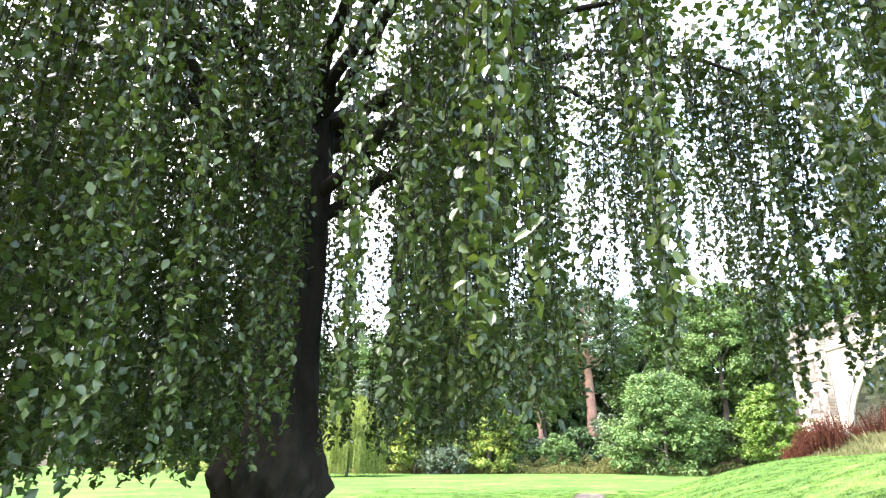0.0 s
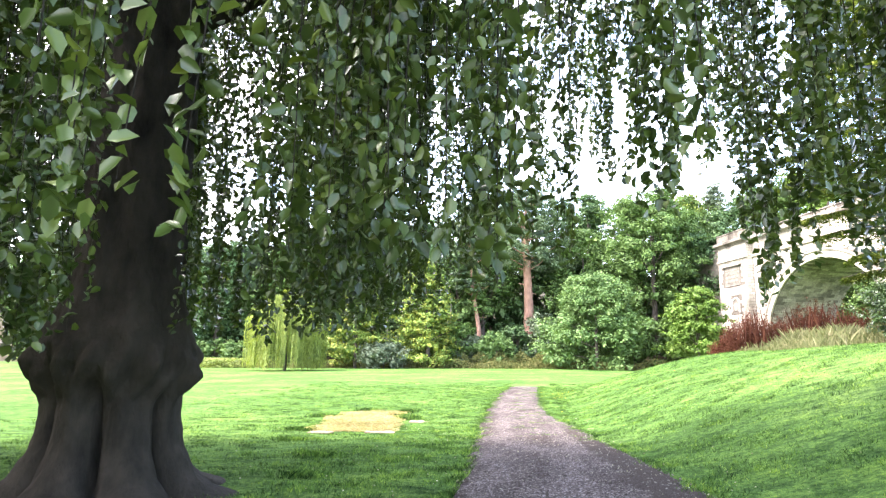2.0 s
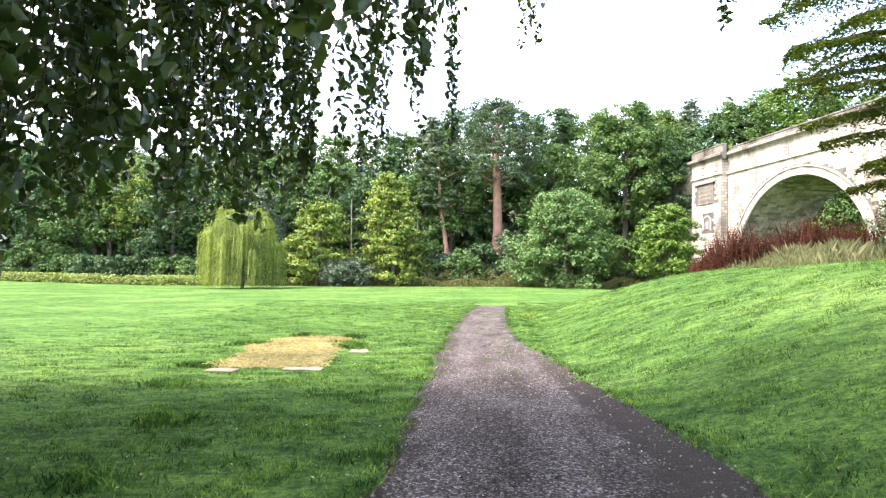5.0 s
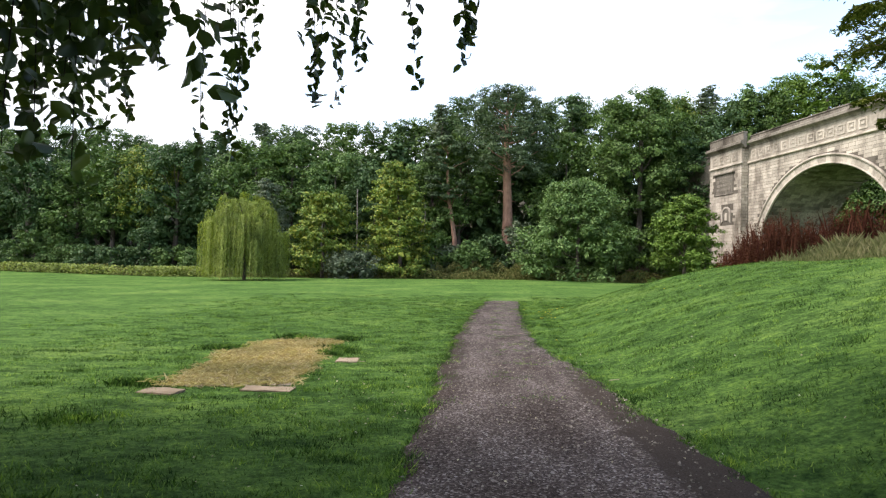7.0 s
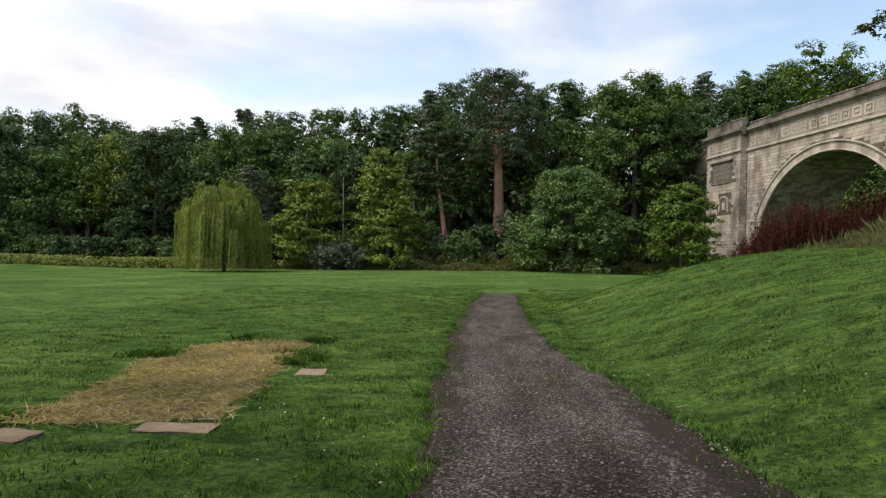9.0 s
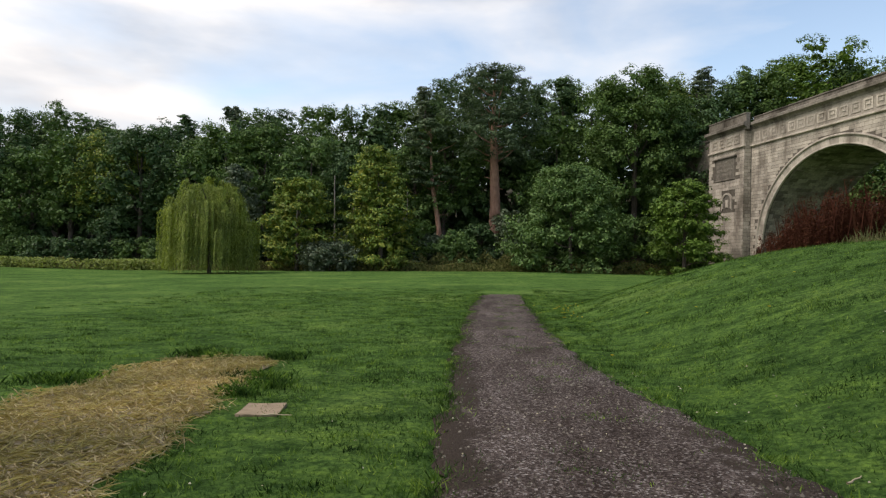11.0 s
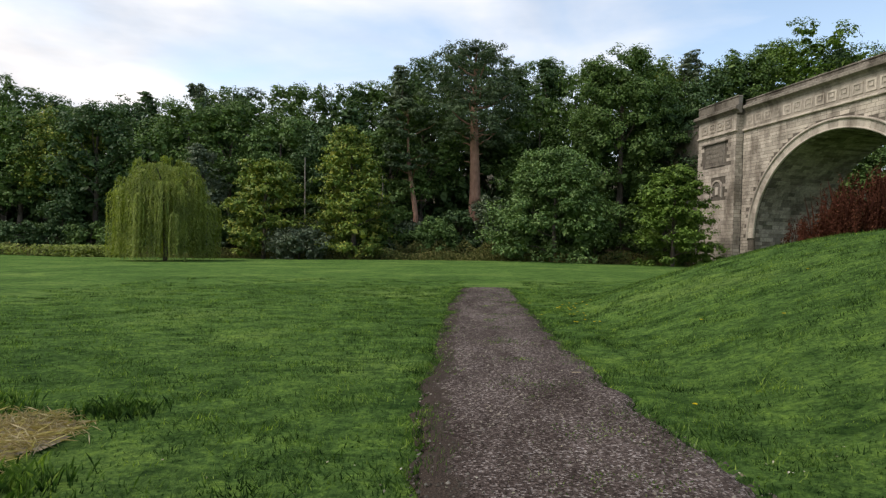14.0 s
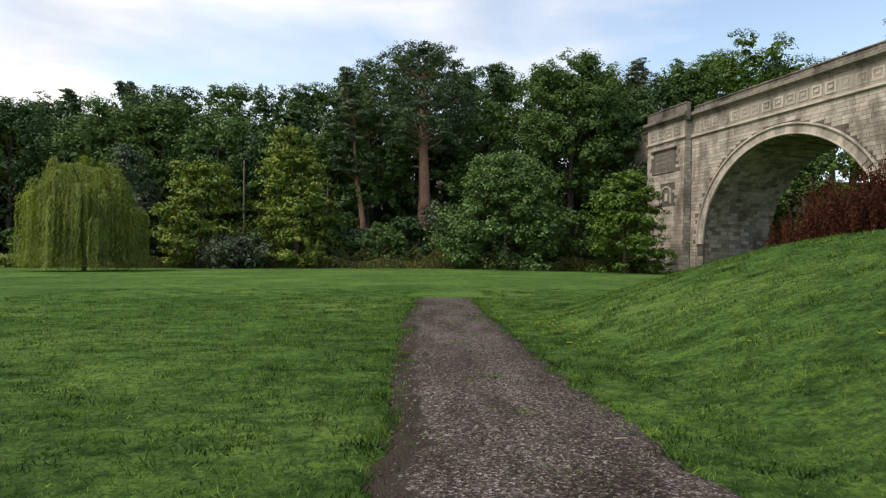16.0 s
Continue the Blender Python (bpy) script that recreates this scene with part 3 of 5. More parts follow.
def courses(g, x0, x1, z0, z1, h, keep):
    out = []
    z = z0
    while z < z1 - 0.1:
        x = x0 - g.uniform(0, 0.8)
        hh_ = h * g.uniform(0.85, 1.15)
        while x < x1:
            w = g.uniform(0.7, 1.35)
            a, c = max(x, x0), min(x + w, x1)
            if c - a > 0.15 and keep(a, c, z, min(z + hh_, z1)):
                out.append((a, c, z, min(z + hh_, z1)))
            x += w
        z += hh_
    return out


def joined_blocks(name, items, place, material):
    V, F = [], []
    for n_, (a, c, d, e) in enumerate(items):
        V += place(a + 0.02, c - 0.02, d + 0.02, e - 0.02, n_)
        k = n_ * 8
        F += [(k, k + 1, k + 2, k + 3), (k + 4, k + 5, k + 1, k), (k + 5, k + 6, k + 2, k + 1), (k + 6, k + 7, k + 3, k + 2), (k + 7, k + 4, k, k + 3)]
    ob = part_np(name, V, F, material, bridge)
    ob.data.polygons.foreach_set("use_smooth", np.zeros(len(F), dtype=bool))
    ob["kind"] = "stuff"
    return ob


def on_face(y):
    def place(a, c, d, e, i):
        o = y - 0.007 - 0.006 * ((i * 7919) % 13) / 13
        return [(a, o, d), (c, o, d), (c, o, e), (a, o, e), (a, y + 0.02, d), (c, y + 0.02, d), (c, y + 0.02, e), (a, y + 0.02, e)]
    return place


def clear_of_arch(a, c, d, e):
    def far(x, z):
        return (math.hypot(x - ARCH_C, z - ARCH_Z) > ARCH_R + 1.05) if z > ARCH_Z else abs(x - ARCH_C) > ARCH_R + 0.02
    return all(far(x, z) for x in (a, c) for z in (d, e))


g = np.random.default_rng(31)
joined_blocks("spandrel_ashlar", courses(g, 1.0, 32, 0.8, TOP_Z - 2.75, 0.42, clear_of_arch), on_face(WALL_IN), M_ASHLAR)
pier_items = courses(g, PIER_END, 0.9, 0.9, TOP_Z - 2.75, 0.46, lambda a, c, d, e: (c < NX - 1.05 or a > NX + 1.05 or d > NZ + 1.0 or e < NZ - 1.4) and not (d > 13.4 and e < 17.0 and c > -5.3 and a < -1.1))
single = [q for q in pier_items if 2.0 < q[2] < 15.5]
rest = [q for q in pier_items if not 2.0 < q[2] < 15.5]
joined_blocks("pier_ashlar", rest, on_face(0.0), M_ASHLAR)
for i, (a, c, d, e) in enumerate(single[:300]):
    p = new("ashlar_block", block_mesh[i % 3])
    p.parent = bridge
    p.location = ((a + c) / 2, 0.06 - 0.02 * ((i * 7919) % 13) / 13, (d + e) / 2)
    p.scale = (c - a - 0.03, 0.2, e - d - 0.03)
joined_blocks("pier_ashlar", single[300:], on_face(0.0), M_ASHLAR) if len(single) > 300 else None


def on_return(a, c, d, e, i):
    x, y = 0.9, 0.02
    o = x + 0.014 + 0.01 * ((i * 7919) % 13) / 13
    return [(o, a, d), (o, c, d), (o, c, e), (o, a, e), (x, a, d), (x, c, d), (x, c, e), (x, a, e)]


joined_blocks("return_ashlar", courses(g, 0.0, WALL_IN, 0.9, TOP_Z - 0.6, 0.46, lambda *q: True), on_return, M_ASHLAR)


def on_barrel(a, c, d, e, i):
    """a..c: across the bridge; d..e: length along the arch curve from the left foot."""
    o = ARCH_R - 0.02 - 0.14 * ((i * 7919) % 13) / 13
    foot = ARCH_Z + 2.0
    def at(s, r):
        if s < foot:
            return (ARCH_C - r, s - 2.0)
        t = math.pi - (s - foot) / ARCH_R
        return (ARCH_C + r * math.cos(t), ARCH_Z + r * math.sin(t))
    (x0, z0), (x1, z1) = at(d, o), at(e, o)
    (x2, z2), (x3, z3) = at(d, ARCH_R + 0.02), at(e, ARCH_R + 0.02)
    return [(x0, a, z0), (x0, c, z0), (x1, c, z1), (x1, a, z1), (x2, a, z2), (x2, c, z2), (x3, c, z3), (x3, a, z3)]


# barrel blocks, their colour darkened for the shade inside the arch
joined_blocks("vault_masonry", courses(g, WALL_IN + 0.2, WALL_IN + B_WIDTH, 0.0, 34, 0.5, lambda *q: True), on_barrel, M_VAULT_SHADED)

# ---- trees ----
def clump_cards(rng, centres, radii, count, size, flat=0.78, droop=0.4, aspect=0.6, tufts=9):
    """Leaf sprays on small tufts that stand over the shell of each uneven clump."""
    C = np.repeat(centres, tufts, axis=0)
    R = np.repeat(radii, tufts)[:, None]
    d = unit(rng.normal(0, 1, C.shape))
    d[:, 2] = np.where(d[:, 2] < -0.45, -d[:, 2], d[:, 2])
    T = C + d * R * rng.uniform(0.55, 1.0, (len(C), 1)) * np.array([1, 1, flat])
    k = max(count // tufts, 2)
    T, D, R = np.repeat(T, k, axis=0), np.repeat(d, k, axis=0), np.repeat(R, k, axis=0)
    e = unit(rng.normal(0, 1, T.shape))
    P = T + e * R * rng.uniform(0.12, 0.46, (len(T), 1)) * np.array([1, 1, flat * 0.85])
    nrm = D * 0.5 + e * 0.8 + np.array([0, 0, 0.5])
    return leaves(rng, P, size, nrm, droop, aspect, 0.15, 0.3)


def limb(rng, a, b, r0, r1, sag=0.0, n=6, wob=0.08):
    t = np.linspace(0, 1, n)[:, None]
    a, b = np.asarray(a, float), np.asarray(b, float)
    p = a + (b - a) * t
    L = np.linalg.norm(b - a)
    p[1:-1] += rng.normal(0, wob * L / n, (n - 2, 3))
    p[:, 2:3] += sag * L * np.sin(t * math.pi)
    return p, np.linspace(r0, r1, n)


def broad_tree(name, label, x, y, h, w, material, seed, bark=None, low=0.18, clumps=75, per=140, size=0.56, cone=0.0, group="", lean=0.0, base=None, flat=0.78, droop=0.4, lump=1.0):
    rng = np.random.default_rng(seed)
    clumps = int(clumps * 1.3)
    size = size * 0.86
    z0 = hz(x, y) if base is None else base
    t = empty(name, x, y, z0)
    tagged(t, label, "tree", group)
    u = rng.uniform(0, 1, clumps)
    zc = low + (0.96 - low) * u ** 0.75
    k = (zc - low) / (1 - low)
    dome = np.sqrt(np.clip(1 - (np.clip(k - 0.3, 0, 1) / 0.72) ** 2.4, 0.03, 1)) * np.clip(0.6 + k * 1.4, 0, 1)
    env = (1 - cone) * dome + cone * (1 - k) ** 0.75
    ang = rng.uniform(0, 2 * math.pi, clumps)
    rad = env * w * 0.5 * np.sqrt(rng.uniform(0.25, 1.0, clumps)) * rng.uniform(0.8, 1.12, clumps)
    cr = lump * w * rng.uniform(0.09, 0.2, clumps) * (0.6 + 0.5 * env)
    C = np.stack([np.cos(ang) * rad + lean * k * h, np.sin(ang) * rad, zc * h - cr * 0.5], axis=1)
    v, f = clump_cards(rng, C, cr, per, size, flat, droop)
    v2, f2 = clump_cards(rng, C * np.array([0.8, 0.8, 0.97]), cr * 0.5, per // 6, size * 2.6, flat, droop, 0.6, 4)
    part_np("crown", np.concatenate([v, v2]), np.concatenate([f, f2 + len(v)]), material, t)
    paths = [limb(rng, (0, 0, -0.3), (lean * h * 0.6, 0, h * 0.75), 0.022 * h, 0.006 * h, 0, 8, 0.03)]
    for i in rng.choice(clumps, min(8, clumps), replace=False):
        zz = C[i, 2] * 0.62
        paths.append(limb(rng, (lean * zz * 0.8, 0, zz), C[i] * 0.9, 0.006 * h, 0.002 * h, 0.05))
    v, f = tube(paths, 6)
    part_np("trunk", v, f, bark or M_BARK, t, smooth=True)
    return t


def pine_tree(name, label, x, y, h, w, seed, trunk_r, crown_from=0.55, clumps=60, group="", base=None, snags=0, twist=0.0):
    rng = np.random.default_rng(seed)
    z0 = hz(x, y) if base is None else base
    t = empty(name, x, y, z0)
    tagged(t, label, "pine tree", group)
    bend = np.array([[0, 0, -0.4], [0.0, 0, 0.15 * h], [twist * 0.3, 0, 0.3 * h], [twist * 0.8, 0, 0.5 * h], [twist, 0.2, 0.7 * h], [twist * 1.1, 0.2, 0.95 * h]])
    rad = trunk_r * np.array([1.25, 1.0, 0.9, 0.75, 0.5, 0.12])
    tt = np.linspace(0, 5, 16)
    P = np.stack([np.interp(tt, range(6), bend[:, k]) for k in range(3)], axis=1)
    R = np.interp(tt, range(6), rad)
    v, f = tube([(P, R)], 10)
    part_np("trunk", v, f, M_PINE_BARK, t, "orange-pink flaking bark", smooth=True)
    zc = crown_from + (1 - crown_from) * rng.uniform(0, 1, clumps)
    k = (zc - crown_from) / (1 - crown_from)
    env = np.sqrt(np.clip(1 - (np.abs(k - 0.36) / 0.68) ** 2, 0.05, 1))
    ang = rng.uniform(0, 2 * math.pi, clumps)
    r = env * w * 0.5 * rng.uniform(0.3, 1.05, clumps)
    cr = w * rng.uniform(0.08, 0.15, clumps)
    C = np.stack([np.cos(ang) * r + twist, np.sin(ang) * r, zc * h - cr * 0.2], axis=1)
    v, f = clump_cards(rng, C, cr, 150, 0.46, 0.4, -0.3, 0.42, 10)
    part_np("crown", v, f, M_PINE, t)
    paths = []
    for i in rng.choice(clumps, min(22, clumps), replace=False):
        zz = max(C[i, 2] - 0.12 * h * rng.uniform(0.3, 1), 0.35 * h)
        paths.append(limb(rng, (np.interp(zz / h, [0, 0.3, 0.7], [0, 0.3 * twist, twist]), 0, zz), C[i], trunk_r * 0.22, trunk_r * 0.06, -0.06))
    for i in range(snags):
        zz = h * (0.26 + 0.26 * i / max(snags - 1, 1))
        a = math.pi * (i % 2) + rng.uniform(-0.5, 0.5)
        L = rng.uniform(1.2, 2.6)
        paths.append(limb(rng, (0.3 * twist, 0, zz), (math.cos(a) * L + 0.3 * twist, math.sin(a) * L - 0.3, zz + rng.uniform(-0.2, 0.9)), trunk_r * 0.2, trunk_r * 0.05, 0.1))
    for p in paths:
        v, f = tube([p], 5)
        part_np("branch", v, f, M_PINE_BARK, t, smooth=True)
    return t


def willow_tree(x, y, h, w, seed):
    rng = np.random.default_rng(seed)
    t = empty("weeping_willow", x, y, hz(x, y))
    tagged(t, "yellow-green weeping willow trailing to the grass", "tree")
    # boughs over an uneven dome; from each head the strings spread like a fountain and fall
    B, per, m = 74, 20, 36
    ang = np.arange(B) * 2.39996 + rng.normal(0, 0.2, B)
    rr = np.sqrt((np.arange(B) + 0.5) / B) * rng.uniform(0.88, 1.08, B)
    top = h * (0.3 + 0.7 * np.sqrt(np.clip(1 - (rr / 1.08) ** 2, 0, 1))) * rng.uniform(0.78, 1.0, B)
    bx, by = np.cos(ang) * rr * w * 0.42, np.sin(ang) * rr * w * 0.42
    n = B * per
    a = np.repeat(ang, per) + rng.normal(0, 0.65, n)
    reach = rng.uniform(0.35, 1.25, n)
    t0 = np.repeat(top, per) + rng.normal(0, 0.12, n)
    low = np.where(np.repeat(rr, per) > 0.72, rng.uniform(0.15, 1.3, n), t0 * rng.uniform(0.2, 0.55, n))
    s = np.linspace(0, 1, m)[None, :]
    arc = np.minimum(s * 4.5, 1.0)
    Z = t0[:, None] + 0.45 * np.sin(arc * 2.4) + (low - t0 - 0.3)[:, None] * np.clip((s - 0.12) / 0.88, 0, 1)
    out = reach[:, None] * np.sin(arc * 1.57)
    P = np.stack([np.repeat(bx, per)[:, None] + np.cos(a)[:, None] * out, np.repeat(by, per)[:, None] + np.sin(a)[:, None] * out, Z], axis=-1)
    P[..., :2] += rng.normal(0, 0.06, P[..., :2].shape)
    P = P.reshape(-1, 3)
    nrm = np.repeat(np.stack([np.cos(a), np.sin(a), np.full(n, 0.6)], axis=1), m, axis=0)
    v, f = leaves(rng, P, 0.36, nrm, 4.0, 0.26, 0.08)
    part_np("crown", v, f, M_WILLOW, t)
    paths = [limb(rng, (0, 0, -0.3), (0.3, 0, h * 0.5), 0.26, 0.2)]
    for i in range(9):
        a = i * 0.7
        paths.append(limb(rng, (0.3, 0, h * 0.42), (math.cos(a) * w * 0.3, math.sin(a) * w * 0.3, h * 0.85), 0.16, 0.04, 0.12))
    v, f = tube(paths, 7)
    part_np("trunk", v, f, M_BARK, t, smooth=True)
    return t


willow_tree(-35.7, 86.0, 11.9, 11.6, 5)
pine_tree("scots_pine", "tall Scots pine with a bare orange trunk and broken snags", -0.5, 114, 26.9, 18, 7, 0.9, 0.45, 150, snags=6, twist=-0.5, base=6.4)
pine_tree("scots_pine", "slender Scots pine with a thin bare trunk", -9.6, 112, 21.5, 9.5, 9, 0.42, 0.5, 64, base=3.0, snags=3, twist=-1.6)
broad_tree("hazel_tree", "young yellow-green tree turning gold", -17.4, 104, 19.8, 13.5, M_GOLD, 11, low=0.05, cone=0.7, clumps=96, per=100, size=0.46, lean=-0.08, flat=0.5, droop=1.2)
broad_tree("hazel_tree", "small yellowing tree at the meadow edge", -30.0, 102, 15.0, 11.5, M_GOLD, 12, low=0.08, cone=0.35, clumps=80, per=100, size=0.46, flat=0.5, droop=1.2)
broad_tree("sycamore_bush", "large dense green bush on the river bank", 10.4, 101, 15.8, 20.5, M_BUSH, 13, low=0.0, cone=0.5, clumps=120, per=150, size=0.44, lump=0.72)
broad_tree("sycamore_bush", "bright green bush beside the bridge pier", 24.6, 96, 13.2, 12.5, M_FRESH, 14, low=0.0, cone=0.55, clumps=80, per=130, size=0.42, flat=0.55, lump=0.85)
broad_tree("oak_tree", "tall round-headed dark green tree", 21.6, 112, 28.2, 16, M_OAK, 15, low=0.22, clumps=100, per=190, size=0.46, base=5, lump=1.0)
broad_tree("elder_bush", "grey-green shrub at the wood's edge", -24.5, 100.5, 4.6, 9.5, M_GREY, 16, low=0.0, clumps=44, per=80, size=0.42)
broad_tree("elder_bush", "grey-green shrub at the wood's edge", -6.0, 106.5, 6.5, 7.0, M_BUSH, 17, low=0.0, clumps=40, per=80, size=0.42)

# ---- weeping beech ----
TX, TY = -3.9, 9.25
beech = empty("weeping_beech", TX, TY, hz(TX, TY))
tagged(beech, "old weeping beech with a burred trunk and curtains of hanging leaves", "tree")
rng = np.random.default_rng(21)
zs = np.array([-0.3, 0.0, 0.12, 0.3, 0.6, 0.95, 1.18, 1.3, 1.42, 1.6, 1.85, 2.05, 2.3, 2.7, 3.6, 5.0, 6.5, 9.0])
rs = np.array([1.62, 1.4, 1.1, 0.9, 0.76, 0.71, 0.72, 0.8, 0.88, 0.9, 0.82, 0.75, 0.67, 0.61, 0.58, 0.55, 0.52, 0.45])
zz = np.concatenate([np.linspace(-0.3, 2.6, 84), np.linspace(2.65, 9, 24)])
rr = np.interp(zz, zs, rs)
na = 120
aa = np.linspace(0, 2 * math.pi, na, endpoint=False)
Zg, Ag = np.meshgrid(zz, aa, indexing="ij")
Rg = np.repeat(rr[:, None], na, axis=1)
low = np.clip((1.3 - Zg) / 1.3, 0, 1)
Rg = Rg * (1 + (0.1 + 0.16 * low) * np.abs(np.sin(Ag * 3.5 + 0.6 + 0.25 * Zg)) - (0.05 + 0.08 * low))
bur = np.exp(-((Zg - 1.45) / 0.33) ** 2)
Rg = Rg + bur * (0.05 * np.sin(Ag * 5 + 2) + 0.05 * np.sin(Ag * 11 + Zg * 5) + 0.05 * np.sin(Ag * 17 - Zg * 9))
Rg = Rg + 0.02 * np.sin(Ag * 9 + Zg * 3) * np.clip(Zg, 0, 1)
for i in range(Rg.shape[0]):
    for j in range(na):
        q = Vector((math.cos(aa[j]), math.sin(aa[j]), zz[i] * 0.55))
        Rg[i, j] += (0.045 + 0.13 * bur[i, j]) * noise.fractal(q * 3.2, 1.0, 2.0, 5) * 0.6 - 0.1 * bur[i, j] * max(noise.noise(q * 4.5), 0) + 0.02 * noise.noise(q * 14)
crease = np.exp(-((np.sin(Ag * 3.5 + 0.6 + 0.25 * Zg)) / 0.16) ** 2)
Rg = Rg - (0.06 + 0.24 * np.clip(1.4 - Zg, 0, 1)) * crease * np.clip(1.9 - Zg, 0, 1)
V = np.stack([np.cos(Ag) * Rg, np.sin(Ag) * Rg, Zg], axis=-1).reshape(-1, 3)
ii, jj = np.meshgrid(np.arange(len(zz) - 1), np.arange(na), indexing="ij")
F = np.stack([ii * na + jj, ii * na + (jj + 1) % na, (ii + 1) * na + (jj + 1) % na, (ii + 1) * na + jj], axis=-1).reshape(-1, 4)
part_np("trunk", V, F, M_BEECH_BARK_SHADED, beech, "smooth grey bark, canopy shade in its colour, with a swollen burred collar", smooth=True)

# arching limbs, then hanging strands
CROWN_R = 9.6
paths = []
for i in range(26):
    a = i * 2 * math.pi / 26 + rng.uniform(-0.1, 0.1)
    R = CROWN_R * rng.uniform(0.6, 0.98)
    z0 = rng.uniform(6.0, 8.6)
    p, r = limb(rng, (math.cos(a) * 0.3, math.sin(a) * 0.3, z0), (math.cos(a) * R, math.sin(a) * R, rng.uniform(8.0, 9.6)), 0.14, 0.025, 0.14, 10, 0.12)
    paths.append((p, r))
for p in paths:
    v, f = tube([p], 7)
    part_np("limb", v, f, M_BEECH_BARK_SHADED, beech, smooth=True)


def tip_height(x, y):
    """How far above the world's zero the strands stop, over the plan."""
    z = np.interp(x, [-14, -9, -5, -2.2, -1.0, 0.3, 1.0, 2.0, 3.0, 3.8, 4.6, 6.0], [1.5, 1.6, 1.9, 2.15, 2.4, 2.75, 2.95, 3.2, 3.9, 4.2, 3.6, 3.4])
    rate = np.interp(x, [-6, -2, 0, 1.4, 4, 6], [0.12, 0.2, 0.35, 0.55, 0.35, 0.1])
    return z + np.clip(y - 9.0, 0, 6) * rate


TASSELS = 500
ta = rng.uniform(0, 2 * math.pi, TASSELS)
tr = CROWN_R * np.sqrt(rng.uniform(0.04, 1.06, TASSELS))
STRANDS = TASSELS * 4
tx = np.repeat(np.cos(ta) * tr, 4) + rng.normal(0, 0.065, STRANDS)
ty = np.repeat(np.sin(ta) * tr, 4) + rng.normal(0, 0.065, STRANDS)
sr = np.hypot(tx, ty)
sx, sy = tx, ty
top = 10.2 - 0.03 * sr ** 2 + rng.uniform(-0.8, 0.8, STRANDS)
bot = tip_height(sx + TX, sy + TY) + np.repeat(np.abs(rng.normal(0, 0.3, TASSELS)), 4) + np.abs(rng.normal(0, 0.22, STRANDS)) - beech.location.z
# the crown is cut short on the meadow side, where the strands hang singly
wy = sy + TY
limit = 14.6 + np.clip(sx + TX, 0, 1.2)
chance = np.repeat(rng.uniform(0, 1, TASSELS), 4)
thin = (chance < np.interp(wy, [9.0, 11.0, 13.5], [1.0, 0.36, 0.25]) + (sx + TX < -5.0)) & (chance < np.interp(sx + TX, [-5.0, -4.0, 0.2, 1.0, 4.2, 5.2], [0.8, 0.52, 0.52, 0.2, 0.16, 0.8]) + 0.22 * (wy < 6.5))
keep = (top - bot > 0.8) & (wy < limit) & thin & (wy > np.interp(sx + TX, [-5.5, -3.2, -1.0, 0.6, 3.0], [0.0, 2.6, 4.4, 3.2, 4.6]))
# a thin place in the curtain before the trunk
keep &= (chance < 0.16) | (np.abs(sx + TX + 0.4 + (wy - 5.3) * 0.8) > 0.75) | (wy < 4.6) | (wy > 8.8)
keep &= (chance < 0.3) | (sx + TX < -3.2) | (sx + TX > -0.7) | (wy > 7.6)
sx, sy, top, bot = sx[keep], sy[keep], top[keep], bot[keep]
# denser curtain on the far side of the trunk
for k in range(40):
    ax, ay = rng.uniform(-12.5, -6.5), rng.uniform(8.5, 15.0)
    if math.hypot(ax - TX, ay - TY) > 9.3:
        continue
    tip = 1.7 + abs(rng.normal(0, 0.4))
    for q in range(4):
        sx = np.append(sx, ax - TX + rng.normal(0, 0.12))
        sy = np.append(sy, ay - TY + rng.normal(0, 0.12))
        top = np.append(top, 8.6)
        bot = np.append(bot, tip + abs(rng.normal(0, 0.3)) - beech.location.z)
# curtain that closes the view between trunk and track
for k in range(24):
    ax, ay = rng.uniform(-3.0, 0.7), rng.uniform(7.5, 12.5)
    tip = np.interp(ax, [-3, -1.5, 0, 0.8], [2.2, 2.3, 2.5, 2.8]) + abs(rng.normal(0, 0.25)) + max(ay - 9.5, 0) * 0.12
    for q in range(4):
        sx = np.append(sx, ax - TX + rng.normal(0, 0.1))
        sy = np.append(sy, ay - TY + rng.normal(0, 0.1))
        top = np.append(top, 8.8)
        bot = np.append(bot, tip + abs(rng.normal(0, 0.2)) - beech.location.z)
# single tassels along the outer rim
for ax, ay, az in ((-1.75, 14.4, 2.95), (-0.65, 14.0, 3.4), (-0.75, 14.7, 3.9), (0.35, 13.8, 3.55), (-1.1, 12.0, 2.75), (-1.6, 12.2, 2.6), (-1.9, 11.6, 2.4),
                   (0.1, 13.2, 4.1), (1.4, 13.5, 5.3), (4.0, 14.7, 5.5), (2.3, 15.7, 6.7), (1.2, 15.9, 5.8), (0.91, 5.75, 2.65), (0.5, 5.6, 2.7), (2.6, 9.0, 4.4), (1.9, 8.2, 4.6), (3.1, 9.4, 5.0), (0.95, 6.7, 2.85), (0.5, 8.4, 2.85), (2.0, 5.75, 3.3), (0.9, 3.2, 3.0),
                   (4.0, 10.5, 2.95), (4.2, 10.9, 3.3), (3.8, 10.2, 3.6), (4.6, 10.6, 3.4), (5.0, 10.4, 3.6), (4.3, 11.6, 3.9), (5.4, 10.8, 3.3)):
    for k in range(4):
        sx = np.append(sx, ax - TX + rng.normal(0, 0.08))
        sy = np.append(sy, ay - TY + rng.normal(0, 0.08))
        top = np.append(top, 9.0)
        bot = np.append(bot, az + abs(rng.normal(0, 0.22)) * (k > 0) - beech.location.z)
LP, LN, stems = [], [], []
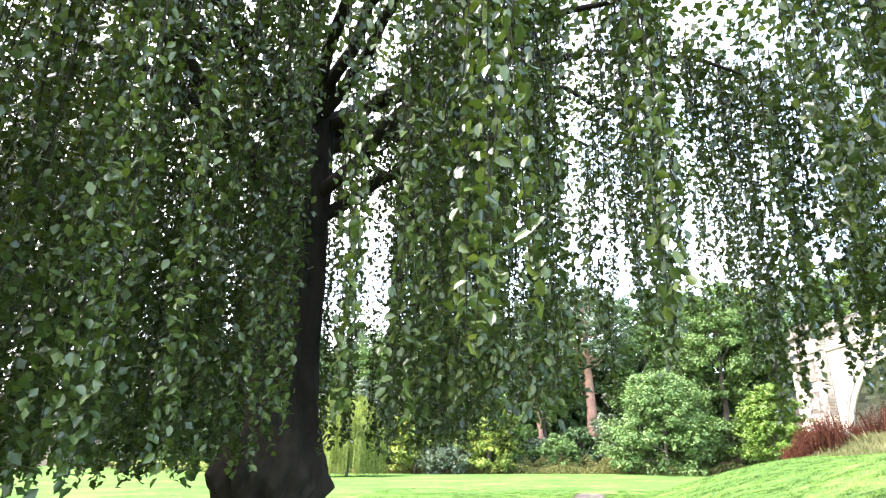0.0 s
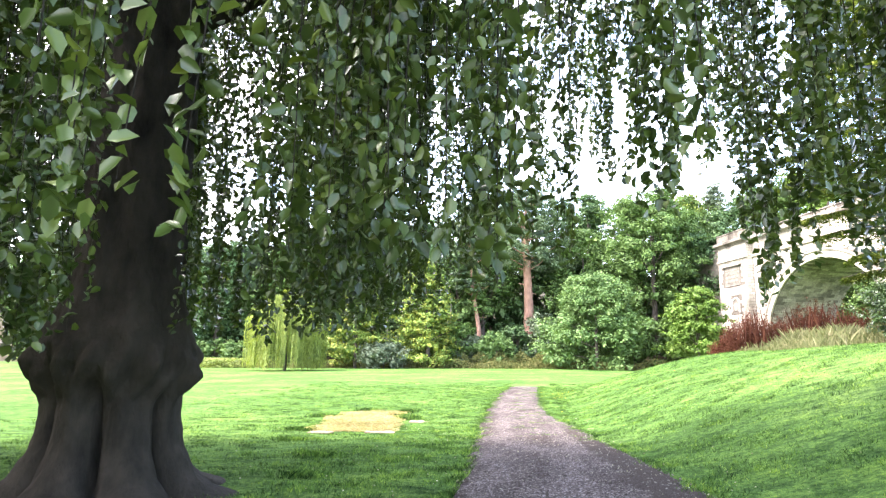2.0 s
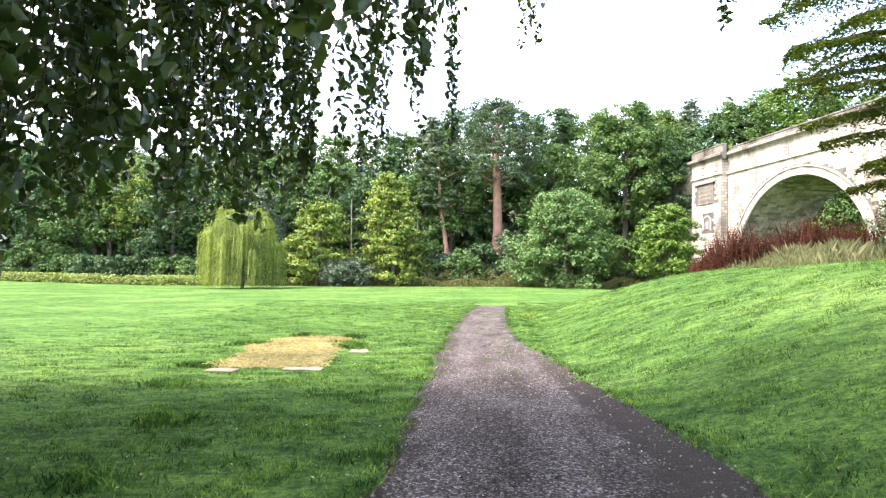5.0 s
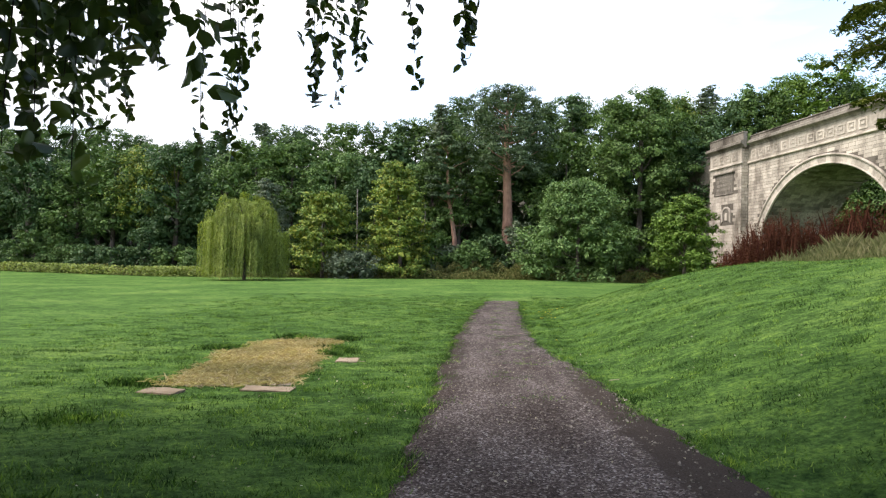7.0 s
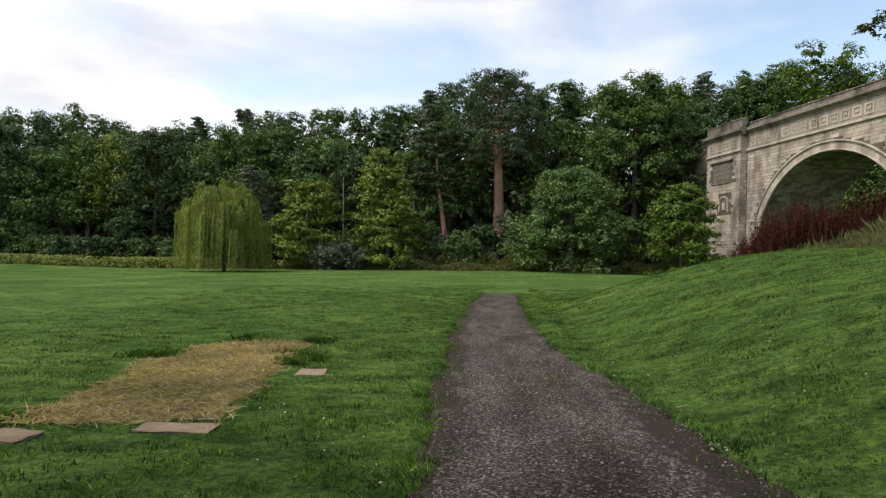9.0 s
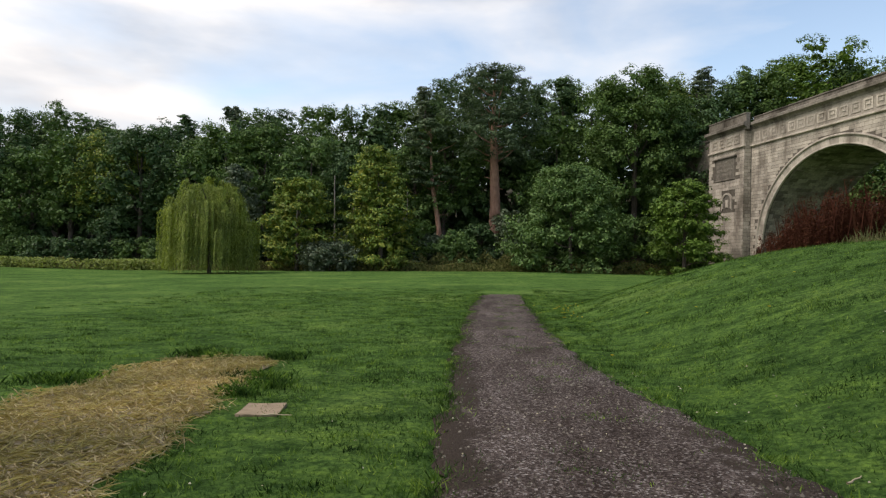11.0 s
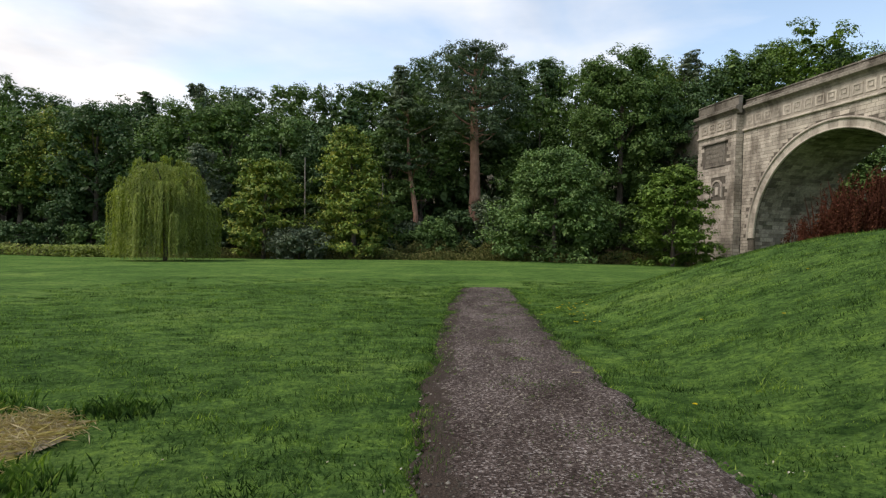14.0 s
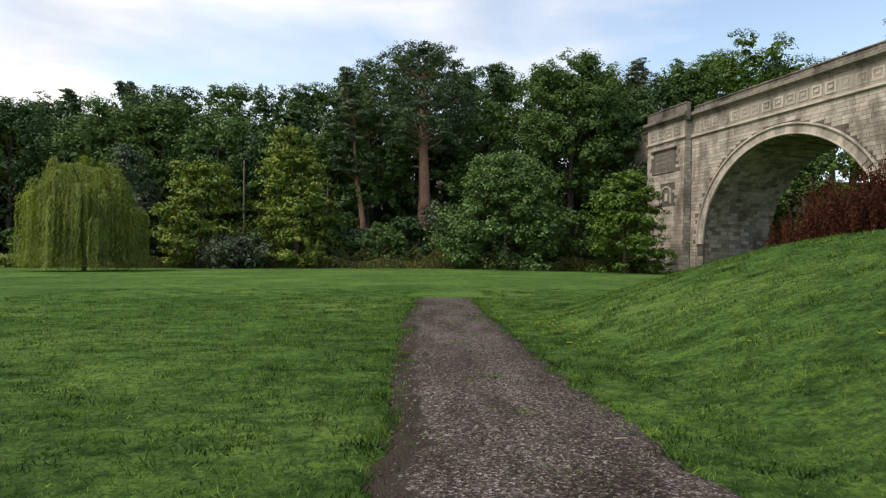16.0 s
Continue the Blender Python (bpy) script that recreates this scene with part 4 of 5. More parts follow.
for x, y, t0, b0 in zip(sx, sy, top, bot):
    L = t0 - b0
    n = int(L / 0.038)
    s = np.linspace(0, 1, n)
    bx, by = rng.normal(0, 0.12, 2)
    P = np.stack([x + bx * np.sin(s * 5 + bx * 30), y + by * np.sin(s * 4 + by * 30), t0 - L * s], axis=1)
    wid = 0.1 * np.clip(1.25 - s, 0.3, 1)[:, None]
    step = max(n // 10, 1)
    stems.append((P[::step], np.linspace(0.012, 0.003, len(P[::step]))))
    off = rng.normal(0, 1, (n, 3)) * np.array([1, 1, 0.5]) * wid
    LP.append(P + off)
    LN.append(off * 4 + rng.normal(0, 0.35, (n, 3)) + np.array([0, 0, 0.3]))
LP, LN = np.concatenate(LP), np.concatenate(LN)
# leaf sprays that close the dome of the crown
n = 26000
ca = rng.uniform(0, 2 * math.pi, n)
cr = CROWN_R * np.sqrt(rng.uniform(0, 1.0, n))
DP = np.stack([np.cos(ca) * cr, np.sin(ca) * cr, 10.2 - 0.03 * cr ** 2 + rng.uniform(-0.6, 1.4, n)], axis=1)
DP = DP[(DP[:, 1] + TY < 15.5) & (DP[:, 1] + TY > np.interp(DP[:, 0] + TX, [-5.5, -3.2, -1.0], [0.0, 2.4, 3.2]))]
v, f = leaves(rng, DP, 0.17, rng.normal(0, 0.4, DP.shape) + np.array([0, 0, 1.0]), 1.0, 0.66, 0.1)
part_np("foliage", v, f, M_BEECH_LEAF, beech)["kind"] = "stuff"
near = (np.abs(LP[:, 0] + TX - 0.4) < 3.4) & (LP[:, 2] < 6.5)
v, f = oval_leaves(rng, LP[near], 0.09, LN[near], 1.6)
part_np("foliage", v, f, M_BEECH_LEAF, beech)["kind"] = "stuff"
v, f = leaves(rng, LP[~near], 0.122, LN[~near], 1.6, 0.72, 0.1)
part_np("foliage", v, f, M_BEECH_LEAF, beech)["kind"] = "stuff"
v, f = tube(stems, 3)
part_np("twig_tangle", v, f, M_BEECH_BARK_SHADED, beech)["kind"] = "stuff"

# single leaves on the strands beside the track
single = np.flatnonzero((np.abs(LP[:, 0] + TX - 0.6) < 1.5) & (LP[:, 1] + TY > 6) & (LP[:, 1] + TY < 14) & (LP[:, 2] < 4.2))
single = rng.choice(single, min(300, len(single)), replace=False)
leaf_meshes = []
for k in range(4):
    lv, lf = oval_leaves(np.random.default_rng(k), np.zeros((1, 3)), 0.09, np.array([[0.2, 0.1, 1.0]]), 1.6)
    me = fast_mesh("leaf", lv, lf)
    me.materials.append(M_BEECH_LEAF)
    leaf_meshes.append(me)
for k, i in enumerate(single):
    ob = new("leaf", leaf_meshes[k % 4])
    ob.parent = beech
    ob.location = LP[i] + rng.normal(0, 0.05, 3)
    ob.rotation_euler = (rng.uniform(-1.2, 1.2), rng.uniform(-1.2, 1.2), rng.uniform(0, 6.28))


# ---- the wood behind the meadow ----
rng = np.random.default_rng(40)
KINDS = [
    ("oak_tree", "tall dark green oak in the wood", M_OAK),
    ("oak_tree", "dense deep green tree in the wood", M_DEEP),
    ("beech_tree", "tall mid-green tree with a broken outline", M_BUSH),
    ("lime_tree", "tall olive-green tree starting to turn", M_GOLD),
]
PICK = [0, 1, 0, 2, 1, 0, 1, 2, 0, 1, 3, 0, 1, 0]
count = 0
# back row on the hillside: tree tops follow the uneven line of the wood against the sky
TOP_X = [-120, -98, -89, -80, -75, -68, -63, -59, -54, -48, -42, -30, -18, -14, -7, 3, 12, 18, 24, 30, 38, 45, 54, 70, 90]
TOP_H = [31, 31.8, 34.2, 28.1, 30.1, 27, 31, 27, 30.1, 34, 31.5, 32.7, 32, 37, 39, 38.4, 39.8, 37.4, 39.5, 37.4, 40.5, 37, 41.3, 43.5, 42]
for i in range(33):
    x = -121 + i * 6.3 + rng.uniform(-1.5, 1.5)
    y = 131 + rng.uniform(-3, 4)
    nm, lab, mat = KINDS[PICK[count % len(PICK)]]
    h = float(np.interp(x, TOP_X, TOP_H)) * y / 131 + rng.uniform(-2.0, 0.8) - hz(x, y)
    broad_tree(nm, lab, x, y, h, rng.uniform(13, 18), mat, 100 + count, low=0.36, clumps=74, per=90, size=0.46, cone=float(rng.uniform(0.0, 0.35)), lump=0.85, group="trees of the wood")
    count += 1
# dark spires among the round heads
for i, (x, y, top) in enumerate(((-14.5, 126, 35.5), (11.8, 127, 38.2), (36.3, 125, 38.8), (-63.3, 129, 31.0))):
    broad_tree("spruce_tree", "dark pointed conifer standing above the wood", x, y, top - hz(x, y), rng.uniform(9.5, 11.5), M_GREY if i in (0, 2) else M_DEEP, 640 + i, low=0.3, cone=0.85, clumps=60, per=80, size=0.4, flat=0.26, droop=1.0, lump=1.15, group="trees of the wood")
# middle row
for i in range(20):
    x = -112 + i * 8.0 + rng.uniform(-2, 2)
    if 12 < x < 30 or -4 < x < 5 or x > 32:
        continue
    y = 117 + rng.uniform(-3, 3)
    nm, lab, mat = KINDS[PICK[(count * 5 + 2) % len(PICK)]]
    h = rng.uniform(20, 26)
    broad_tree(nm, lab, x, y, h, rng.uniform(12, 16), mat, 100 + count, low=0.3, clumps=62, per=108, size=0.5, cone=float(rng.uniform(0, 0.35)), group="trees of the wood")
    count += 1
# dark thicket under the back row
for i in range(24):
    x = -112 + i * 6.4 + rng.uniform(-1.5, 1.5)
    t = broad_tree("holly_bush", "dark thicket under the tall trees", x, 123.5 + rng.uniform(-1.5, 1.5), rng.uniform(18, 24), rng.uniform(12, 15), M_DEEP, 500 + i, low=0.0, clumps=44, per=54, size=1.1, group="bushes along the wood")
    t["category"] = "bush"
# understorey at the edge
for i in range(27):
    x = -108 + i * 5.2 + rng.uniform(-1.5, 1.5)
    y = 108.5 - 0.05 * x + rng.uniform(-1.5, 2)
    if x > 29:
        continue
    nm, lab, mat = [("holly_bush", "dark holly bush under the trees", M_DEEP), ("elder_bush", "mid-green elder bush at the wood's edge", M_OAK), ("elder_bush", "grey-green shrub at the wood's edge", M_GREY)][int(rng.choice([0, 0, 1, 1, 1, 2]))]
    t = broad_tree(nm, lab, x, y, rng.uniform(4.5, 9.5), rng.uniform(6.5, 9), mat, 100 + count, low=0.02, clumps=40, per=63, size=0.46, group="bushes along the wood")
    t["category"] = "bush"
    count += 1
# tall trees over and behind the bridge, and the far bank seen through its arch
for x, y, h, w, m, lab in ((46, 126, 31, 13, M_OAK, "tall dark tree behind the bridge"), (57, 124, 35, 19, M_FRESH, "broad bright green tree above the bridge parapet"),
                           (74, 112, 38, 10, M_GREY, "thin-topped grey-green tree above the bridge parapet"), (60, 100, 14, 13, M_FRESH, "bright green tree seen through the arch"),
                           (56, 112, 16, 13, M_OAK, "dark tree seen through the arch"), (68, 92, 15, 14, M_DEEP, "dark tree seen through the arch"), (74, 104, 20, 15, M_OAK, "dark tree seen through the arch"),
                           (82, 84, 20, 16, M_OAK, "dark tree beyond the bridge"), (36, 118, 27, 13, M_DEEP, "dark tree beside the bridge wing wall"), (29, 117, 28, 11, M_OAK, "tall dark tree beside the bridge")):
    broad_tree("oak_tree", lab, x, y, h, w, m, 300 + int(x), low=0.06, clumps=70, per=100, size=0.52)
broad_tree("larch_tree", "pale drooping tree behind the willow", -41.0, 106, 18.0, 9, M_GREY, 78, low=0.1, cone=0.6, clumps=60, per=70, size=0.46, flat=0.4, droop=1.6)
broad_tree("birch_tree", "thin pale tree with a feathery top", -53, 128, 29, 7, M_GREY, 79, low=0.5, cone=0.5, clumps=40, per=45, size=0.5, bark=M_PALE_BARK)


def bare_pole(x, y, h, r, seed):
    g = np.random.default_rng(seed)
    v, f = tube([limb(g, (x, y, hz(x, y) - 0.3), (x + g.uniform(-0.6, 0.6), y, hz(x, y) + h), r, r * 0.5, 0, 8, 0.03)], 7)
    ob = part_np("slim_tree", v, f, M_PALE_BARK, smooth=True)
    tagged(ob, "slim pale bare tree at the edge of the wood", "tree", "bare trees")


for i, (x, y, h, r) in enumerate(((-26, 108, 15, 0.16), (-14.5, 109.5, 12, 0.12), (-33, 110, 12, 0.14), (-15.3, 110.5, 9, 0.1))):
    bare_pole(x, y, h, r, 60 + i)


# ---- loose vegetation ----
def scatter(name, label, category, P, size, normals, material, droop, aspect, seed, fold=0.1, parent=None):
    v, f = leaves(np.random.default_rng(seed), P, size, normals, droop, aspect, fold)
    ob = part_np(name, v, f, material, parent)
    return tagged(ob, label, category, kind="stuff")


def stalks(rng, x, y, h, lean=0.15, width=0.012):
    """Upright blades, one folded triangle pair each."""
    n = len(x)
    z = height(x, y)
    a = rng.uniform(0, 2 * math.pi, n)
    d = rng.normal(0, lean, (n, 2)) * h[:, None]
    w = width * rng.uniform(0.6, 1.4, n)
    v = np.empty((n, 4, 3))
    v[:, 0] = np.stack([x - np.cos(a) * w, y - np.sin(a) * w, z - 0.02], axis=1)
    v[:, 1] = np.stack([x + np.cos(a) * w, y + np.sin(a) * w, z - 0.02], axis=1)
    v[:, 2] = np.stack([x + d[:, 0] * 0.4 + np.cos(a) * w * 0.8, y + d[:, 1] * 0.4 + np.sin(a) * w * 0.8, z + h * 0.6], axis=1)
    v[:, 3] = np.stack([x + d[:, 0], y + d[:, 1], z + h], axis=1)
    i = np.arange(n)[:, None] * 4
    f = np.concatenate([i + np.array([[0, 1, 2]]), i + np.array([[0, 2, 3]])], axis=0)
    return v.reshape(-1, 3), f


# river-side weeds along the far edge of the meadow
n = 16000
x = rng.uniform(-95, 31, n)
y = 101.5 - 0.05 * x + rng.normal(0, 1.0, n)
lump = 0.5 + 0.5 * np.sin(x * 0.55) * np.sin(x * 0.21 + 1)
P = np.stack([x, y, height(x, y) + rng.uniform(0, 1, n) ** 1.3 * (0.7 + 1.2 * lump)], axis=1)
scatter("bank_weeds", "pale seeding weeds along the far meadow edge", "weeds", P, 0.4, np.tile([0.0, -0.6, 0.6], (n, 1)), M_WEED, -1.5, 0.35, 41)
n = 5000
x = np.concatenate([rng.normal(-57, 3.0, n // 2), rng.normal(-78, 9, n // 2)])
y = 100 - 0.05 * x + rng.normal(0, 0.8, n)
P = np.stack([x, y, height(x, y) + rng.uniform(0.1, 1.7, n)], axis=1)
scatter("bramble_patch", "low yellow-green brambles at the meadow edge", "brambles", P, 0.4, np.tile([0.0, -0.5, 0.8], (n, 1)), M_WILLOW, 0, 0.6, 42)

# brown and pale scrub below the pines
n = 9000
x = rng.uniform(-12, 6, n)
y = 106.5 + rng.normal(0, 1.5, n)
P = np.stack([x, y, height(x, y) + rng.uniform(0, 1, n) ** 1.4 * (1.6 + 1.3 * np.sin(x * 0.9) ** 2)], axis=1)
scatter("scrub", "pale brown and green scrub on the bank below the pines", "scrub", P, 0.4, np.tile([0.0, -0.6, 0.6], (n, 1)), M_WEED, -0.8, 0.45, 43)

# red-brown docks on the bank
n = 1500
x = 12.5 + 11.5 * rng.uniform(0, 1, n) ** 1.1
y = 43.6 + rng.normal(0, 1.3, n) - (x - 11.8) * 0.42
hh = rng.uniform(0.7, 1.75, n) * (0.85 + 0.2 * np.sin(x * 1.9) + 0.12 * np.sin(x * 5.3)) * np.clip((x - 10.6) / 2.2, 0.6, 1) * np.interp(x, [12, 15], [1.2, 1.5])
v1, f1 = stalks(rng, x, y, hh, 0.1, 0.014)
k = 28
s = rng.uniform(0.12, 1.02, (n, k))
P = np.stack([x[:, None] + rng.normal(0, 0.05, (n, k)), y[:, None] + rng.normal(0, 0.05, (n, k)), height(x, y)[:, None] + hh[:, None] * s], axis=-1).reshape(-1, 3)
v2, f2 = leaves(rng, P, 0.1, rng.normal(0, 1, P.shape), -1.5, 0.5)
docks = part_np("dock_weeds", np.concatenate([v1, v2]), np.concatenate([f1, f2 + len(v1)]), M_DOCK)
tagged(docks, "tall rust-red seeded docks on the grassy bank", "weeds", kind="stuff")

# long pale grass on the brow
n = 15000
x = 12.2 + 11 * rng.uniform(0, 1, n)
y = 35.0 + rng.normal(0, 1.7, n) + 0.8 * np.sin(x * 1.3)
v, f = stalks(rng, x, y, rng.uniform(0.4, 1.1, n) * np.clip((x - 11.5) / 3, 0.25, 1) * (0.7 + 0.4 * np.sin(x * 2.1) * np.sin(y * 1.7)), 0.3, 0.012)
tagged(part_np("long_grass", v, f, M_PALE), "long bleached seeding grass on the brow of the bank", "long grass", kind="stuff")

bush = broad_tree("laurel_bush", "glossy dark laurel bush on the bank", 16.3, 30.0, 2.8, 3.4, M_LAUREL, 55, low=0.05, clumps=40, per=190, size=0.1)
bush["category"] = "bush"


def cedar(x, y, h, w, seed):
    rng = np.random.default_rng(seed)
    t = empty("yew_tree", x, y, hz(x, y))
    tagged(t, "dark spreading conifer with drooping feathery branches", "conifer")
    paths, PP, NN = [limb(rng, (0, 0, -0.3), (0, 0, h), 0.42, 0.05, 0, 10, 0.02)], [], []
    for i in range(88):
        zz = h * (0.14 + 0.82 * (i / 87) ** 0.9)
        a = i * 2.4 + rng.uniform(-0.3, 0.3)
        R = w * 0.5 * float(np.interp(zz / h, [0.1, 0.25, 0.6, 0.85, 1.0], [0.35, 0.6, 0.97, 0.62, 0.12])) * rng.uniform(0.78, 1.05)
        tip = np.array([math.cos(a) * R, math.sin(a) * R, zz + R * rng.uniform(-0.22, 0.1)])
        p, r = limb(rng, (0, 0, zz), tip, 0.09, 0.012, 0.08, 9, 0.06)
        paths.append((p, r))
        m = 1000
        s = rng.uniform(0.2, 1.05, m)
        base = np.stack([np.interp(s, np.linspace(0, 1, 9), p[:, k]) for k in range(3)], axis=1)
        side = np.array([-math.sin(a), math.cos(a), 0])
        e = rng.normal(0, 0.17, m) * R * (1.2 - s * 0.8)
        q = base + side * e[:, None]
        q[:, 2] -= np.abs(e) * 0.35 + rng.uniform(0, 0.22, m)
        PP.append(q)
        NN.append(np.tile([0, 0, 1.0], (m, 1)))
    v, f = tube(paths, 6)
    part_np("trunk", v, f, M_BARK, t, smooth=True)
    v, f = leaves(rng, np.concatenate(PP), 0.24, np.concatenate(NN), 0.9, 0.36)
    part_np("crown", v, f, M_YEW, t)
    return t


cedar(19.6, 33.0, 20.5, 18.0, 56)

# ---- mown grass, tufts and the dry patch ----
def on_path(x, y, margin):
    return (x > path_left(y) - margin) & (x < path_right(y) + margin) & (y < 46)


def in_patch(x, y):
    left = np.interp(y, [18.5, 20.8, 22.5, 26.2], [-4.95, -5.4, -5.9, -6.15]) + 0.12 * np.sin(y * 3)
    right = np.interp(y, [19.2, 21.2, 23.3, 26.0], [-2.9, -3.2, -3.7, -4.1]) + 0.1 * np.sin(y * 4)
    return (x > left) & (x < right) & (y > 18.6 + (x + 4.9) * 0.3) & (y < 26.1 + 0.12 * np.sin(x * 5))


def vnoise(x, y, s, seed):
    return np.sin(x * s + seed) * np.sin(y * s * 0.83 + seed * 2.1) + 0.6 * np.sin(x * s * 2.3 - y * s * 1.7 + seed)


def blades(rng, x, y, h, lean, width):
    """Short single-triangle blades."""
    n = len(x)
    z = height(x, y)
    a = rng.uniform(0, 2 * math.pi, n)
    d = rng.normal(0, lean, (n, 2)) * h[:, None]
    w = width * rng.uniform(0.6, 1.4, n)
    v = np.empty((n, 3, 3))
    v[:, 0] = np.stack([x - np.cos(a) * w, y - np.sin(a) * w, z - 0.01], axis=1)
    v[:, 1] = np.stack([x + np.cos(a) * w, y + np.sin(a) * w, z - 0.01], axis=1)
    v[:, 2] = np.stack([x + d[:, 0], y + d[:, 1], z + h], axis=1)
    return v.reshape(-1, 3), np.arange(n * 3).reshape(n, 3)


n = 400000
y = 5 + 41 * rng.uniform(0, 1, n) ** 1.1
side = rng.uniform(-1, 1, n)
x = 0.6 + np.sign(side) * (0.5 + np.abs(side) ** 1.6 * (8.9 + 0.15 * y))
fringe = rng.uniform(0, 1, n) ** 2 * (0.26 + 0.3 * (y > 18)) + 0.2 * np.clip(vnoise(x, y, 1.7, 9), 0, 1.2) * rng.uniform(0, 1, n)
keep = ~on_path(x, y, -0.5) & ~in_patch(x, y) & (np.hypot(x - TX, y - TY) > 1.2)
keep &= ~(on_path(x, y, -fringe)) & (rng.uniform(0, 1, n) < np.clip(0.75 + 0.4 * vnoise(x, y, 3.1, 5), 0.25, 1))
x, y = x[keep], y[keep]
hh = rng.uniform(0.018, 0.05, len(x)) * (1 + 0.8 * np.clip(vnoise(x, y, 2.7, 3), -0.7, 1.3))
edge = np.minimum(np.abs(x - path_left(y)), np.abs(x - path_right(y)))
hh = hh * (1 + 0.5 * np.exp(-(edge / 0.2) ** 2))
v, f = blades(rng, x, y, hh * np.interp(y, [20, 45], [1.0, 1.35]), 0.8, 0.0068)
tagged(part_np("grass", v, f, M_BLADE), "short mown green grass beside the track", "grass", kind="stuff")

# rougher clumps that give the mown turf its uneven nap
n = 2600
cx0 = rng.uniform(-1, 1, n)
cx0 = 0.6 + np.sign(cx0) * (1.4 + np.abs(cx0) ** 1.5 * 16)
cy0 = 8 + 44 * rng.uniform(0, 1, n)
ok = ~on_path(cx0, cy0, -0.1) & ~in_patch(cx0, cy0) & (np.hypot(cx0 - TX, cy0 - TY) > 1.5)
cx0, cy0 = cx0[ok], cy0[ok]
x = np.repeat(cx0, 46) + rng.normal(0, 0.15, len(cx0) * 46)
y = np.repeat(cy0, 46) + rng.normal(0, 0.09, len(cx0) * 46)
hh = np.repeat(rng.uniform(0.03, 0.085, len(cx0)), 46) * rng.uniform(0.6, 1.2, len(x))
v, f = blades(rng, x, y, hh, 0.6, 0.0075)
tagged(part_np("grass_clumps", v, f, M_BLADE), "rough clumps of longer grass in the mown meadow", "grass", kind="stuff")

# straggling grass that creeps over the margins and the middle of the track
n = 30000
y = 17 + 29 * rng.uniform(0, 1, n)
pl, pr = path_left(y), path_right(y)
lane = rng.uniform(0, 1, n)
inset = np.abs(rng.normal(0, 0.28, n))
x = np.where(lane < 0.3, pl + inset * 0.7, np.where(lane < 0.55, pr - 0.06 - inset * 1.3, (pl + pr) * 0.5 + rng.normal(0, 0.24, n)))
keep = vnoise(x * 1.3, y, 2.3, 4) + 0.5 * vnoise(x, y, 6.1, 8) > np.where(lane < 0.55, 0.4, 0.8)
x, y = x[keep], y[keep]
v, f = blades(rng, x, y, rng.uniform(0.055, 0.085, len(x)), 0.7, 0.0075)
tagged(part_np("straggling_grass", v, f, M_BLADE), "sparse straggling grass along the margins of the gravel", "grass", kind="stuff")

# coarse dark tufts
def tuft(x0, y0, r, h, count, seed, material=None, label="coarse dark green grass tuft"):
    g = np.random.default_rng(seed)
    xx, yy = x0 + g.normal(0, r, count), y0 + g.normal(0, r * 0.6, count)
    v, f = stalks(g, xx, yy, g.uniform(0.5, 1, count) * h, 0.45, 0.007)
    return tagged(part_np("grass_tuft", v, f, material or M_BLADE), label, "grass tuft", "grass tufts", "stuff")


for i, (a, b, r, h) in enumerate(((-2.9, 13.5, 0.25, 0.1), (-4.5, 16.2, 0.3, 0.1), (-2.2, 11.2, 0.22, 0.1), (-5.6, 26.4, 0.25, 0.22), (-4.0, 26.3, 0.2, 0.16), (-3.55, 23.3, 0.16, 0.15), (-3.4, 23.9, 0.2, 0.15), (-3.7, 24.5, 0.25, 0.15), (-5.4, 18.7, 0.25, 0.14), (-6.6, 24.0, 0.3, 0.16))):
    tuft(a, b, r, h, 420, 70 + i)
# thin grass growing in the middle of the track
for i, (a, b, r) in enumerate(((0.45, 37.5, 0.3), (0.5, 39.0, 0.25), (0.6, 26.0, 0.22), (0.75, 24.8, 0.2), (0.1, 33.0, 0.25), (0.35, 42, 0.3), (0.9, 22.4, 0.2), (0.3, 29.5, 0.16), (0.25, 35.5, 0.22), (0.2, 40.5, 0.25), (0.75, 20.5, 0.22), (0.5, 27.8, 0.2), (0.2, 31.2, 0.2), (1.2, 18.5, 0.2))):
    tuft(a, b, r * 1.2, 0.07, 520, 90 + i, label="sparse low grass growing through the gravel")

# dry cut-grass patch
gx2, gy2 = np.meshgrid(np.linspace(-6.5, -2.7, 34), np.linspace(18.4, 26.4, 60), indexing="ij")
ins = in_patch(gx2, gy2)
V = np.stack([gx2, gy2, height(gx2, gy2) + 0.014 + 0.008 * vnoise(gx2, gy2, 5.0, 2)], axis=-1).reshape(-1, 3)
ii, jj = np.meshgrid(np.arange(33), np.arange(59), indexing="ij")
ok = ins[:-1, :-1] & ins[1:, :-1] & ins[:-1, 1:] & ins[1:, 1:]
F = np.stack([ii * 60 + jj, (ii + 1) * 60 + jj, (ii + 1) * 60 + jj + 1, ii * 60 + jj + 1], axis=-1)[ok]
M_THATCH = bark_material("matted_straw", (0.16, 0.13, 0.085), (0.36, 0.31, 0.22), 14.0, (1, 0.35, 1), 0.03)
tagged(part_np("bare_patch", V, F, M_THATCH, smooth=True), "matted dry patch where the lawn has died", "dry patch", kind="structure")
n = 26000
x = rng.uniform(-6.6, -2.7, n)
y = rng.uniform(18.4, 26.5, n)
keep = in_patch(x + rng.normal(0, 0.08, n), y + rng.normal(0, 0.08, n))
x, y = x[keep], y[keep]
P = np.stack([x, y, height(x, y) + 0.02 + rng.uniform(0, 0.045, len(x)) * (1.2 + vnoise(x, y, 3.0, 1))], axis=1)
